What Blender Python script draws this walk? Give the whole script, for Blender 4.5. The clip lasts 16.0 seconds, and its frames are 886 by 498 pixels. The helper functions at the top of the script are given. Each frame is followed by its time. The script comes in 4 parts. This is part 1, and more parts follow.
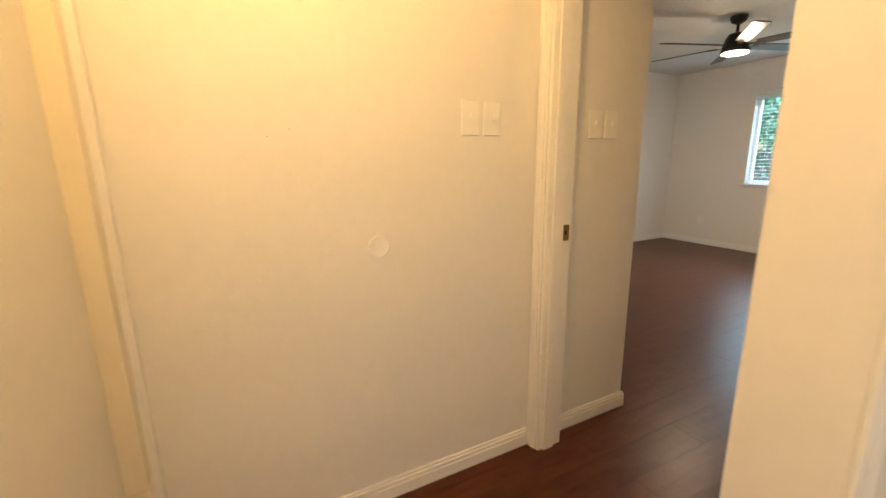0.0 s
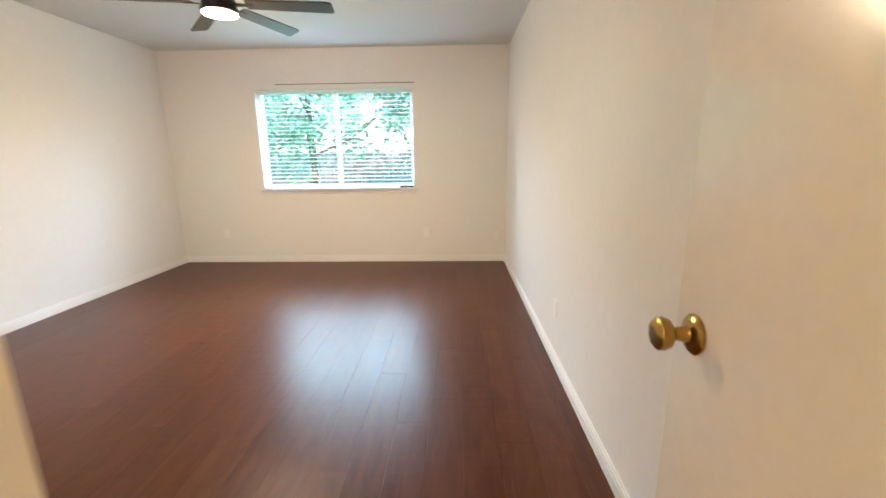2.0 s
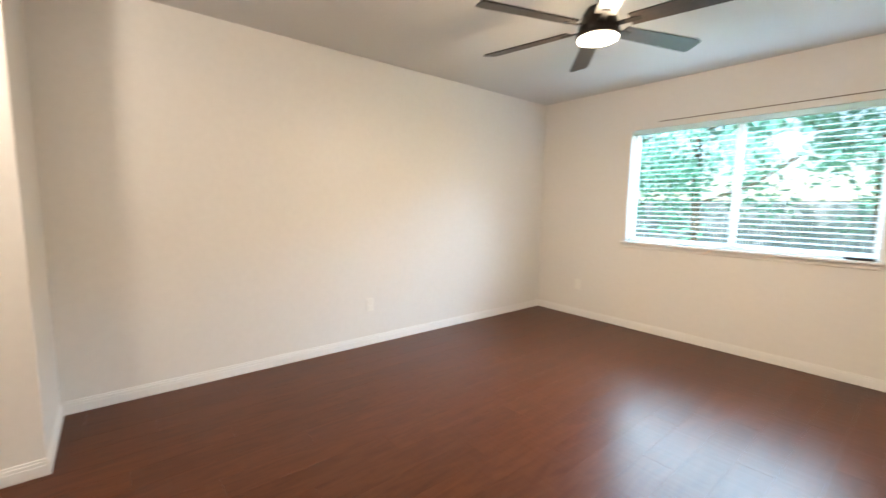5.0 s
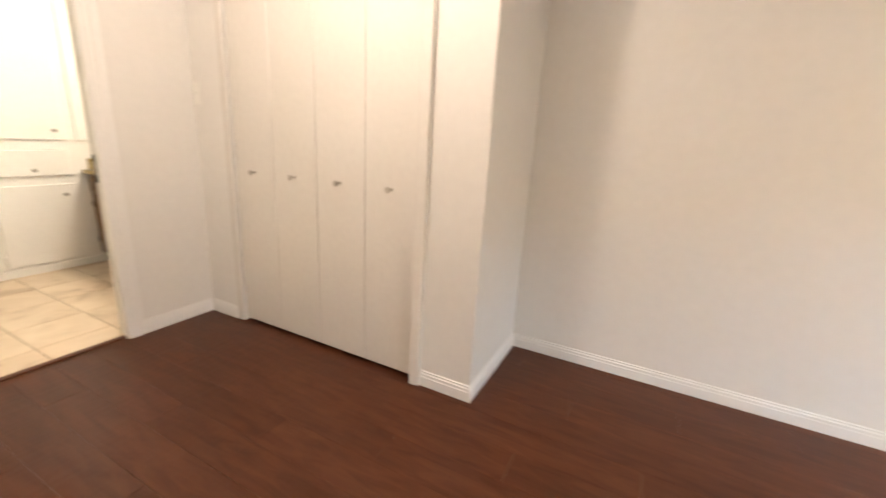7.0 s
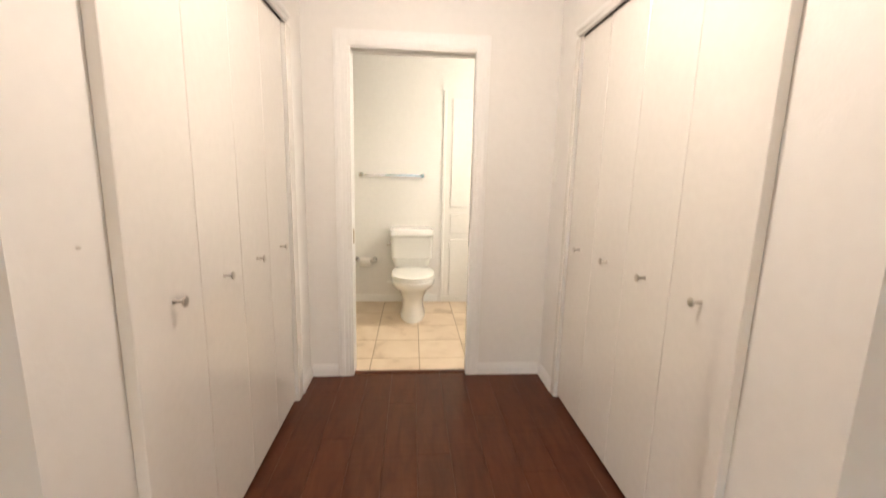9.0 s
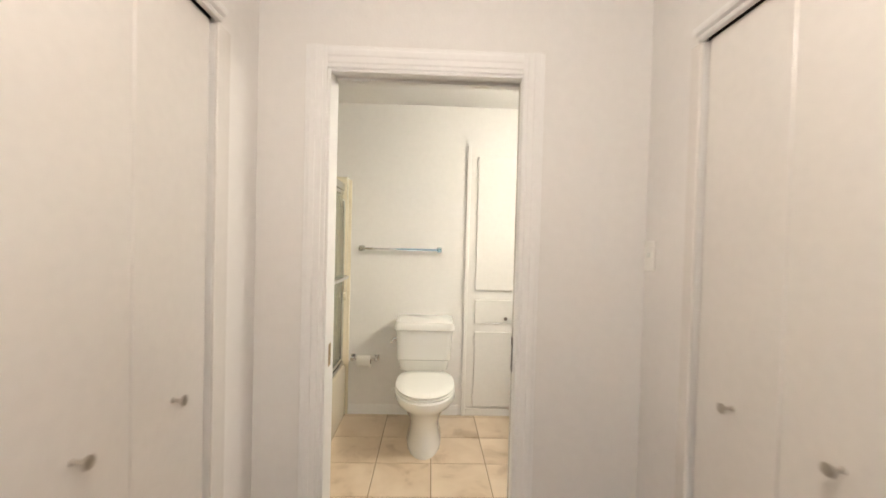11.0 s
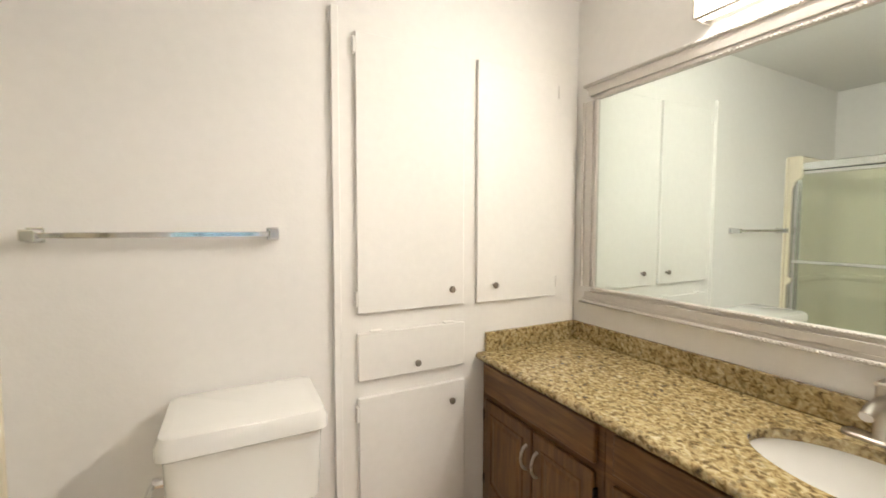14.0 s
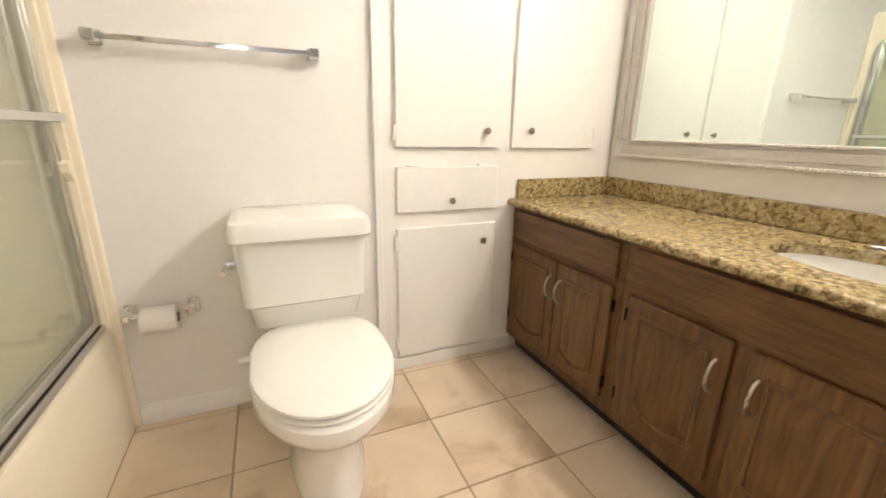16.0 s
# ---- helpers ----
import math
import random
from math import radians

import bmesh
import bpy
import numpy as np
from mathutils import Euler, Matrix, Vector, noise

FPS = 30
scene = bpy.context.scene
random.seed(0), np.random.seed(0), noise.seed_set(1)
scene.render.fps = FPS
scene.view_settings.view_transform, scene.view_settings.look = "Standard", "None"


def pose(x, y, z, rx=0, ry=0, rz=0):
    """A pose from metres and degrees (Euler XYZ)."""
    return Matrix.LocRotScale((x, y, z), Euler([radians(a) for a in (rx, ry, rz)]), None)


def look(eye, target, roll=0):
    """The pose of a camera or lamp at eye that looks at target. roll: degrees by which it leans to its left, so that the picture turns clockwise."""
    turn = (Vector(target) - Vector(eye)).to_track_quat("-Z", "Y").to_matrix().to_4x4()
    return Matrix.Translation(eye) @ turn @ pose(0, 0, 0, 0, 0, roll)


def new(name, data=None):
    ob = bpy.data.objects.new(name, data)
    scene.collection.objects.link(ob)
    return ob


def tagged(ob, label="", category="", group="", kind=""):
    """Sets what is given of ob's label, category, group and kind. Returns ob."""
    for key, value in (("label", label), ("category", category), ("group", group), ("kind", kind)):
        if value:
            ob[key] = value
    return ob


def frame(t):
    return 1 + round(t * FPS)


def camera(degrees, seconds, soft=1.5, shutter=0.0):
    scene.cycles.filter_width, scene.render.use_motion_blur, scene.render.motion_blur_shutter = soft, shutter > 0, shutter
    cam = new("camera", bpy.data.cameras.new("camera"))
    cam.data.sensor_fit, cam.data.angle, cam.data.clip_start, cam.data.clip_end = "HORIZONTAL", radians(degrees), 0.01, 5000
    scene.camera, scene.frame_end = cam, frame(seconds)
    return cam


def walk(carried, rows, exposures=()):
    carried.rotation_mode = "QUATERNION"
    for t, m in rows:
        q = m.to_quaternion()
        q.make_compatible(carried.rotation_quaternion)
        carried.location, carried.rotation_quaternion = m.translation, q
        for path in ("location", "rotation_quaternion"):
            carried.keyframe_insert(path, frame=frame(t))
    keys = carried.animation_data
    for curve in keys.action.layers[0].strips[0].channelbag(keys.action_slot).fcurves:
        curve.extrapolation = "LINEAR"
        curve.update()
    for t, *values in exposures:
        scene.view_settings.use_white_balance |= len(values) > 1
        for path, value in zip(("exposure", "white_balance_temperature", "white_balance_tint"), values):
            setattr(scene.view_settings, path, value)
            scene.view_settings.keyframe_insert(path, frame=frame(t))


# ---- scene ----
cam = camera(95.1, 16.0, shutter=0.4)
PATH = [
    (0, (2.972, 0.17, 1.256), (1.231, 1.059, 0.83), -0.8),
    (0.3, (2.804, 0.293, 1.268), (1.078, 1.219, 0.864), -1.2),
    (0.6, (2.608, 0.451, 1.259), (1.044, 1.643, 0.894), -1.6),
    (1, (2.407, 0.737, 1.274), (1.277, 2.334, 0.862), -1.1),
    (1.5, (2.238, 1.066, 1.273), (1.82, 2.968, 0.815), -1.3),
    (2, (2.213, 1.428, 1.238), (2.152, 3.378, 0.798), -0.7),
    (2.5, (2.215, 1.792, 1.157), (2.276, 3.759, 0.804), 0.0),
    (3, (2.159, 2.014, 1.231), (2.142, 3.994, 0.943), 0.6),
    (3.5, (2.192, 2.172, 1.291), (1.87, 4.135, 1.084), 0.6),
    (4, (2.161, 2.202, 1.312), (1.348, 4.023, 1.155), -0.0),
    (4.5, (2.089, 2.168, 1.311), (0.861, 3.736, 1.135), -0.3),
    (4.7, (2.06, 2.129, 1.294), (0.704, 3.585, 1.096), -0.1),
    (6.8, (1.144, 2.496, 1.13), (-0.688, 1.861, 0.639), 5.0),
    (7, (1.048, 2.448, 1.174), (-0.676, 1.58, 0.649), 3.3),
    (7.3, (0.8, 2.408, 1.174), (-0.633, 1.119, 0.639), 2.8),
    (7.5, (0.712, 2.451, 1.159), (-0.439, 0.907, 0.62), 3.6),
    (8, (0.542, 2.519, 1.157), (-0.003, 0.723, 0.468), 3.8),
    (8.5, (0.397, 2.536, 1.191), (0.182, 0.652, 0.556), 2.4),
    (9, (0.38, 2.518, 1.288), (0.228, 0.554, 0.946), 1.4),
    (9.5, (0.376, 2.505, 1.392), (0.248, 0.512, 1.296), 1.0),
    (9.7, (0.371, 2.493, 1.414), (0.249, 0.497, 1.381), 1.1),
    (11.8, (0.316, 0.799, 1.338), (0.402, -1.198, 1.278), 1.3),
    (12, (0.293, 0.645, 1.327), (0.421, -1.35, 1.25), 1.1),
    (12.5, (0.375, 0.303, 1.321), (0.406, -1.695, 1.227), 0.2),
    (13, (0.426, 0.098, 1.334), (0.154, -1.883, 1.28), -0.2),
    (13.5, (0.421, -0.03, 1.363), (-0.23, -1.919, 1.296), -0.2),
    (14, (0.407, -0.108, 1.337), (-0.511, -1.881, 1.225), 0.1),
    (14.5, (0.404, -0.107, 1.255), (-0.612, -1.818, 1.056), 0.1),
    (15, (0.428, -0.097, 1.167), (-0.586, -1.792, 0.857), 0.7),
    (15.5, (0.454, -0.07, 1.084), (-0.487, -1.779, 0.646), 1.0),
    (16, (0.472, -0.03, 1.068), (-0.295, -1.79, 0.509), 1.1),
]
walk(cam, [(t, look(eye, target, roll)) for t, eye, target, roll in PATH],
     [(0, 0.1, 7100, 10), (0.5, 0.08, 6450, 9), (1.0, 0.2, 6450, 7), (1.5, 0.72, 6800, 10), (2.2, 1.05, 6750, 9), (4.7, 0.97, 6700, 9), (6.8, 0.98, 6850, 13), (8.5, 1.0, 6750, 13), (9, 0.82, 6500, 12),
      (9.5, 0.66, 6150, 10), (9.7, 0.6, 6150, 10), (11.8, 0.55, 6200, 10), (14, 0.5, 6100, 12), (15, 0.6, 6200, 12), (16, 0.82, 6250, 13)])

# ---- light ----
world = bpy.data.worlds.new("world")
scene.world = world
world.use_nodes = True
wn = world.node_tree.nodes
sky = wn.new("ShaderNodeTexSky")
sky.sky_type, sky.sun_disc = "NISHITA", False
sky.sun_elevation, sky.sun_rotation = radians(50), radians(160)
world.node_tree.links.new(sky.outputs[0], wn["Background"].inputs[0])
wn["Background"].inputs[1].default_value = 0.15


def lamp(name, kind, m, watts, colour, size=0.1, size_y=None):
    data = bpy.data.lights.new(name, kind)
    data.energy, data.color = watts, colour
    if kind == "AREA":
        data.size = size
        if size_y:
            data.shape, data.size_y = "RECTANGLE", size_y
    elif kind == "SUN":
        data.angle = radians(0.5)
    else:
        data.shadow_soft_size = size
    ob = new(name, data)
    ob.matrix_world = m
    return ob


lamp("sun", "SUN", look((0, 0, 10), (2.5, 5.5, 4)), 5.0, (0.92, 0.97, 1.0))
lamp("window_daylight", "AREA", look((0.84, 9.2, 4.25), (0.84, 6.2, 1.2)), 2600, (0.50, 0.74, 1.0), 9.0, 3.4)
lamp("landing_daylight", "AREA", look((4.45, -0.2, 1.5), (2, 0.2, 1.1)), 6, (0.9, 0.95, 1.0), 1.3, 1.1)
lamp("passage_bulb", "POINT", pose(0.27, 1.4, 2.27), 20, (1, 0.85, 0.72), 0.06)
lamp("fan_bulb", "AREA", pose(0.73, 4.22, 2.12), 15, (1, 0.80, 0.58), 0.19).data.shape = "DISK"
lamp("fan_glow", "POINT", pose(0.73, 4.22, 2.07), 17, (1, 0.80, 0.58), 0.12)
lamp("vanity_bulb", "AREA", look((-1.015, -0.45, 2.115), (0.6, -0.4, 1.15)), 12.5, (1, 0.91, 0.77), 0.7, 0.09)
lamp("hall_bulb", "POINT", pose(2.46, 0.3, 2.27), 22, (1, 0.60, 0.21), 0.14)
# added warm fill, out of view with no fixture, evens the hall walls
lamp("landing_fill", "POINT", pose(3.75, -0.1, 2.0), 22, (1, 0.66, 0.30), 0.2)


# ---- materials ----
def material(name, colour, rough=0.5, metal=0.0, vary=0.06, scale=6.0, bump=0.0, bump_scale=150.0, coat=0.0, spec=0.5, each=0.0):
    """Plain painted or cast surface: broad and fine variation of the colour, fine relief, and a shift piece by piece."""
    m = bpy.data.materials.new(name)
    m.use_nodes = True
    n, k = m.node_tree.nodes, m.node_tree.links
    b = n["Principled BSDF"]
    b.inputs["Roughness"].default_value, b.inputs["Metallic"].default_value = rough, metal
    b.inputs["Coat Weight"].default_value, b.inputs["Specular IOR Level"].default_value = coat, spec
    co = n.new("ShaderNodeTexCoord")
    big, fine = n.new("ShaderNodeTexNoise"), n.new("ShaderNodeTexNoise")
    big.inputs["Scale"].default_value, fine.inputs["Scale"].default_value = scale * 0.25, scale * 8
    add = n.new("ShaderNodeMath")
    add.operation = "ADD"
    hsv = n.new("ShaderNodeHueSaturation")
    hsv.inputs["Color"].default_value = (*colour, 1)
    ramp = n.new("ShaderNodeMapRange")
    ramp.inputs["From Min"].default_value, ramp.inputs["From Max"].default_value = 0.6, 1.4
    ramp.inputs["To Min"].default_value, ramp.inputs["To Max"].default_value = 1 - vary, 1 + vary
    for t in (big, fine):
        k.new(co.outputs["Object"], t.inputs["Vector"])
    k.new(big.outputs["Fac"], add.inputs[0])
    k.new(fine.outputs["Fac"], add.inputs[1])
    k.new(add.outputs[0], ramp.inputs["Value"])
    out = ramp.outputs[0]
    if each:
        info, er, mul = n.new("ShaderNodeObjectInfo"), n.new("ShaderNodeMapRange"), n.new("ShaderNodeMath")
        er.inputs["To Min"].default_value, er.inputs["To Max"].default_value = 1 - each, 1 + each
        mul.operation = "MULTIPLY"
        k.new(info.outputs["Random"], er.inputs["Value"])
        k.new(er.outputs[0], mul.inputs[0])
        k.new(out, mul.inputs[1])
        out = mul.outputs[0]
    k.new(out, hsv.inputs["Value"])
    k.new(hsv.outputs[0], b.inputs["Base Color"])
    if bump:
        tex, bp = n.new("ShaderNodeTexNoise"), n.new("ShaderNodeBump")
        tex.inputs["Scale"].default_value, tex.inputs["Detail"].default_value = bump_scale, 3
        bp.inputs["Strength"].default_value, bp.inputs["Distance"].default_value = bump, 0.004
        k.new(co.outputs["Object"], tex.inputs["Vector"])
        k.new(tex.outputs["Fac"], bp.inputs["Height"])
        k.new(bp.outputs[0], b.inputs["Normal"])
    return m


def wood(name, dark, light, stretch, rough, ripple=0.0, ripple_dir=(0, 30, 0), each=0.25, coat=0.0, grain=9.0):
    """Wood with grain drawn out along one axis (small stretch value), cross scraping relief, and tone board by board."""
    m = bpy.data.materials.new(name)
    m.use_nodes = True
    n, k = m.node_tree.nodes, m.node_tree.links
    b = n["Principled BSDF"]
    b.inputs["Coat Weight"].default_value = coat
    co, info = n.new("ShaderNodeNewGeometry"), n.new("ShaderNodeObjectInfo")
    off = n.new("ShaderNodeVectorMath")
    off.operation = "MULTIPLY_ADD"
    cmb = n.new("ShaderNodeCombineXYZ")
    for i in range(3):
        mu = n.new("ShaderNodeMath")
        mu.operation = "MULTIPLY"
        mu.inputs[1].default_value = (17, 31, 5)[i]
        k.new(info.outputs["Random"], mu.inputs[0])
        k.new(mu.outputs[0], cmb.inputs[i])
    off.inputs[1].default_value = stretch
    k.new(co.outputs["Position"], off.inputs[0])
    k.new(cmb.outputs[0], off.inputs[2])
    tex = n.new("ShaderNodeTexNoise")
    tex.inputs["Scale"].default_value, tex.inputs["Detail"].default_value = grain, 7
    tex.inputs["Distortion"].default_value = 0.7
    k.new(off.outputs[0], tex.inputs["Vector"])
    ramp = n.new("ShaderNodeValToRGB")
    ramp.color_ramp.elements[0].position, ramp.color_ramp.elements[1].position = 0.3, 0.72
    ramp.color_ramp.elements[0].color, ramp.color_ramp.elements[1].color = (*dark, 1), (*light, 1)
    k.new(tex.outputs["Fac"], ramp.inputs[0])
    hsv, er = n.new("ShaderNodeHueSaturation"), n.new("ShaderNodeMapRange")
    er.inputs["To Min"].default_value, er.inputs["To Max"].default_value = 1 - each, 1 + each
    k.new(info.outputs["Random"], er.inputs["Value"])
    k.new(er.outputs[0], hsv.inputs["Value"])
    k.new(ramp.outputs[0], hsv.inputs["Color"])
    k.new(hsv.outputs[0], b.inputs["Base Color"])
    rr = n.new("ShaderNodeMapRange")
    rr.inputs["To Min"].default_value, rr.inputs["To Max"].default_value = rough * 0.8, rough * 1.25
    k.new(tex.outputs["Fac"], rr.inputs["Value"])
    k.new(rr.outputs[0], b.inputs["Roughness"])
    bp = n.new("ShaderNodeBump")
    bp.inputs["Strength"].default_value, bp.inputs["Distance"].default_value = 0.12, 0.002
    k.new(tex.outputs["Fac"], bp.inputs["Height"])
    last = bp
    if ripple:
        vm, rt, b2 = n.new("ShaderNodeVectorMath"), n.new("ShaderNodeTexNoise"), n.new("ShaderNodeBump")
        vm.operation = "MULTIPLY"
        vm.inputs[1].default_value = ripple_dir
        rt.inputs["Scale"].default_value, rt.inputs["Detail"].default_value = 1.0, 1
        b2.inputs["Strength"].default_value, b2.inputs["Distance"].default_value = ripple, 0.004
        k.new(co.outputs["Position"], vm.inputs[0])
        k.new(vm.outputs[0], rt.inputs["Vector"])
        k.new(rt.outputs["Fac"], b2.inputs["Height"])
        k.new(bp.outputs[0], b2.inputs["Normal"])
        last = b2
    k.new(last.outputs[0], b.inputs["Normal"])
    return m


def granite():
    m = bpy.data.materials.new("granite")
    m.use_nodes = True
    n, k = m.node_tree.nodes, m.node_tree.links
    b = n["Principled BSDF"]
    b.inputs["Roughness"].default_value = 0.16
    co = n.new("ShaderNodeNewGeometry")
    warp = n.new("ShaderNodeTexNoise")
    warp.inputs["Scale"].default_value, warp.inputs["Detail"].default_value, warp.inputs["Distortion"].default_value = 58, 9, 0.8
    k.new(co.outputs["Position"], warp.inputs["Vector"])
    ramp = n.new("ShaderNodeValToRGB")
    e = ramp.color_ramp.elements
    e[0].position, e[0].color = 0.27, (0.055, 0.038, 0.02, 1)
    e[1].position, e[1].color = 0.76, (0.56, 0.48, 0.32, 1)
    for p, c in ((0.38, (0.17, 0.115, 0.045, 1)), (0.45, (0.29, 0.21, 0.09, 1)), (0.57, (0.40, 0.315, 0.15, 1))):
        e.new(p).color = c
    k.new(warp.outputs["Fac"], ramp.inputs[0])
    vor = n.new("ShaderNodeTexVoronoi")
    vor.inputs["Scale"].default_value = 85
    k.new(co.outputs["Position"], vor.inputs["Vector"])
    sp = n.new("ShaderNodeSeparateColor")
    k.new(vor.outputs["Color"], sp.inputs[0])
    r2 = n.new("ShaderNodeMapRange")
    r2.inputs["From Min"].default_value, r2.inputs["From Max"].default_value = 0.0, 0.35
    r2.inputs["To Min"].default_value, r2.inputs["To Max"].default_value = 0.6, 1.1
    k.new(sp.outputs[0], r2.inputs["Value"])
    hsv = n.new("ShaderNodeHueSaturation")
    k.new(ramp.outputs[0], hsv.inputs["Color"])
    k.new(r2.outputs[0], hsv.inputs["Value"])
    k.new(hsv.outputs[0], b.inputs["Base Color"])
    return m


def stone_tile():
    m = bpy.data.materials.new("floor_tile")
    m.use_nodes = True
    n, k = m.node_tree.nodes, m.node_tree.links
    b = n["Principled BSDF"]
    b.inputs["Roughness"].default_value = 0.34
    co, info = n.new("ShaderNodeNewGeometry"), n.new("ShaderNodeObjectInfo")
    tex = n.new("ShaderNodeTexNoise")
    tex.noise_dimensions = "4D"
    mu = n.new("ShaderNodeMath")
    mu.operation = "MULTIPLY"
    mu.inputs[1].default_value = 40
    k.new(info.outputs["Random"], mu.inputs[0])
    k.new(mu.outputs[0], tex.inputs["W"])
    tex.inputs["Scale"].default_value, tex.inputs["Detail"].default_value, tex.inputs["Distortion"].default_value = 5, 8, 0.6
    k.new(co.outputs["Position"], tex.inputs["Vector"])
    ramp = n.new("ShaderNodeValToRGB")
    e = ramp.color_ramp.elements
    e[0].position, e[0].color = 0.3, (0.46, 0.34, 0.22, 1)
    e[1].position, e[1].color = 0.7, (0.74, 0.62, 0.47, 1)
    e.new(0.45).color = (0.66, 0.53, 0.385, 1)
    k.new(tex.outputs["Fac"], ramp.inputs[0])
    k.new(ramp.outputs[0], b.inputs["Base Color"])
    bp = n.new("ShaderNodeBump")
    bp.inputs["Strength"].default_value, bp.inputs["Distance"].default_value = 0.1, 0.003
    k.new(tex.outputs["Fac"], bp.inputs["Height"])
    k.new(bp.outputs[0], b.inputs["Normal"])
    return m


def glow(name, colour, strength):
    m = bpy.data.materials.new(name)
    m.use_nodes = True
    b = m.node_tree.nodes["Principled BSDF"]
    b.inputs["Base Color"].default_value = (0.9, 0.9, 0.9, 1)
    b.inputs["Emission Color"].default_value = (*colour, 1)
    b.inputs["Emission Strength"].default_value = strength
    return m


def glass(name, tint, haze=0.0, haze_colour=(0.7, 0.75, 0.65)):
    """A thin pane: tinted clear passage, a gloss by Fresnel, and some milky haze."""
    m = bpy.data.materials.new(name)
    m.use_nodes = True
    n, k = m.node_tree.nodes, m.node_tree.links
    n.remove(n["Principled BSDF"])
    tr, gl, mx, fr = n.new("ShaderNodeBsdfTransparent"), n.new("ShaderNodeBsdfGlossy"), n.new("ShaderNodeMixShader"), n.new("ShaderNodeLayerWeight")
    tr.inputs[0].default_value = (*tint, 1)
    gl.inputs["Roughness"].default_value = 0.02
    fr.inputs[0].default_value = 0.5
    pw, ml = n.new("ShaderNodeMath"), n.new("ShaderNodeMath")
    pw.operation, ml.operation = "POWER", "MULTIPLY_ADD"
    pw.inputs[1].default_value, ml.inputs[1].default_value, ml.inputs[2].default_value = 4.0, 0.45, 0.03
    k.new(fr.outputs["Facing"], pw.inputs[0])
    k.new(pw.outputs[0], ml.inputs[0])
    di, m2 = n.new("ShaderNodeBsdfTranslucent"), n.new("ShaderNodeMixShader")
    df, m3 = n.new("ShaderNodeBsdfDiffuse"), n.new("ShaderNodeMixShader")
    df.inputs[0].default_value = (*haze_colour, 1)
    k.new(di.outputs[0], m3.inputs[1])
    k.new(df.outputs[0], m3.inputs[2])
    di.inputs[0].default_value = (*haze_colour, 1)
    m2.inputs[0].default_value = haze
    k.new(tr.outputs[0], m2.inputs[1])
    k.new(m3.outputs[0], m2.inputs[2])
    k.new(ml.outputs[0], mx.inputs[0])
    k.new(m2.outputs[0], mx.inputs[1])
    k.new(gl.outputs[0], mx.inputs[2])
    k.new(mx.outputs[0], n["Material Output"].inputs[0])
    return m


PAINT = material("wall_paint", (0.81, 0.79, 0.76), 0.42, vary=0.025, scale=3, bump=0.14, bump_scale=90, spec=0.4)
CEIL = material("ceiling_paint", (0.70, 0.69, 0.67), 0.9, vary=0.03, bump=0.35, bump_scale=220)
CEILB = material("bathroom_ceiling_paint", (0.80, 0.79, 0.77), 0.8, vary=0.03, bump=0.3, bump_scale=180)
TRIM = material("trim_paint", (0.86, 0.85, 0.83), 0.3, vary=0.03, bump=0.05, bump_scale=40)
DOORP = material("door_paint", (0.80, 0.77, 0.725), 0.2, vary=0.03, scale=4, bump=0.06, bump_scale=60)
CABP = material("cabinet_paint", (0.82, 0.80, 0.76), 0.46, vary=0.025, scale=4, bump=0.05, bump_scale=50, spec=0.22)
PLATE = material("plate_plastic", (0.865, 0.85, 0.805), 0.32, vary=0.02)
LAMINATE = wood("laminate", (0.066, 0.019, 0.008), (0.108, 0.035, 0.016), (2.6, 0.5, 2.6), 0.32, ripple=0.2, ripple_dir=(3, 30, 1), each=0.09)
OAK = wood("stained_oak", (0.085, 0.034, 0.008), (0.20, 0.096, 0.026), (9.0, 0.9, 9.0), 0.36, each=0.12, grain=6)
OAKV = wood("stained_oak_upright", (0.082, 0.033, 0.008), (0.195, 0.094, 0.026), (9.0, 9.0, 0.9), 0.36, each=0.12, grain=6)
LAMINATE.node_tree.nodes["Principled BSDF"].inputs["Specular IOR Level"].default_value = 0.22
TILE = stone_tile()
GROUT = material("grout", (0.36, 0.27, 0.17), 0.9, vary=0.1)
GRANITE = granite()
CHROME = material("chrome", (0.78, 0.78, 0.79), 0.07, 1.0, vary=0.01)
NICKEL = material("brushed_nickel", (0.55, 0.51, 0.46), 0.28, 1.0, vary=0.04)
BRASS = material("aged_brass", (0.42, 0.27, 0.08), 0.22, 1.0, vary=0.15, scale=20)
ALU = material("aluminium", (0.66, 0.66, 0.64), 0.22, 1.0, vary=0.04)
BRONZE = material("dark_bronze", (0.022, 0.018, 0.016), 0.35, 0.5, vary=0.1)
BLADE = wood("dark_walnut", (0.012, 0.009, 0.008), (0.04, 0.03, 0.026), (3, 3, 3), 0.38, each=0.05)
CHINA = material("porcelain", (0.83, 0.82, 0.78), 0.08, vary=0.01, coat=0.4)
SEAT = material("seat_plastic", (0.86, 0.85, 0.80), 0.18, vary=0.01)
PAPER = material("paper", (0.86, 0.83, 0.78), 0.95, vary=0.03, bump=0.3, bump_scale=120)
CREAM = material("cream_fibreglass", (0.84, 0.765, 0.60), 0.16, vary=0.02, coat=0.3)
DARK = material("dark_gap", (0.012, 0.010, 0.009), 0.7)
KNOB = material("dark_nickel", (0.30, 0.26, 0.22), 0.3, 1.0)
SILVERF = material("silver_leaf_frame", (0.60, 0.565, 0.52), 0.36, 0.35, vary=0.06, scale=9, bump=0.05, bump_scale=70)
SLAT = material("blind_vinyl", (0.84, 0.85, 0.86), 0.4, vary=0.02)
sn, sk = SLAT.node_tree.nodes, SLAT.node_tree.links
s_thru, s_mix = sn.new("ShaderNodeBsdfTranslucent"), sn.new("ShaderNodeMixShader")
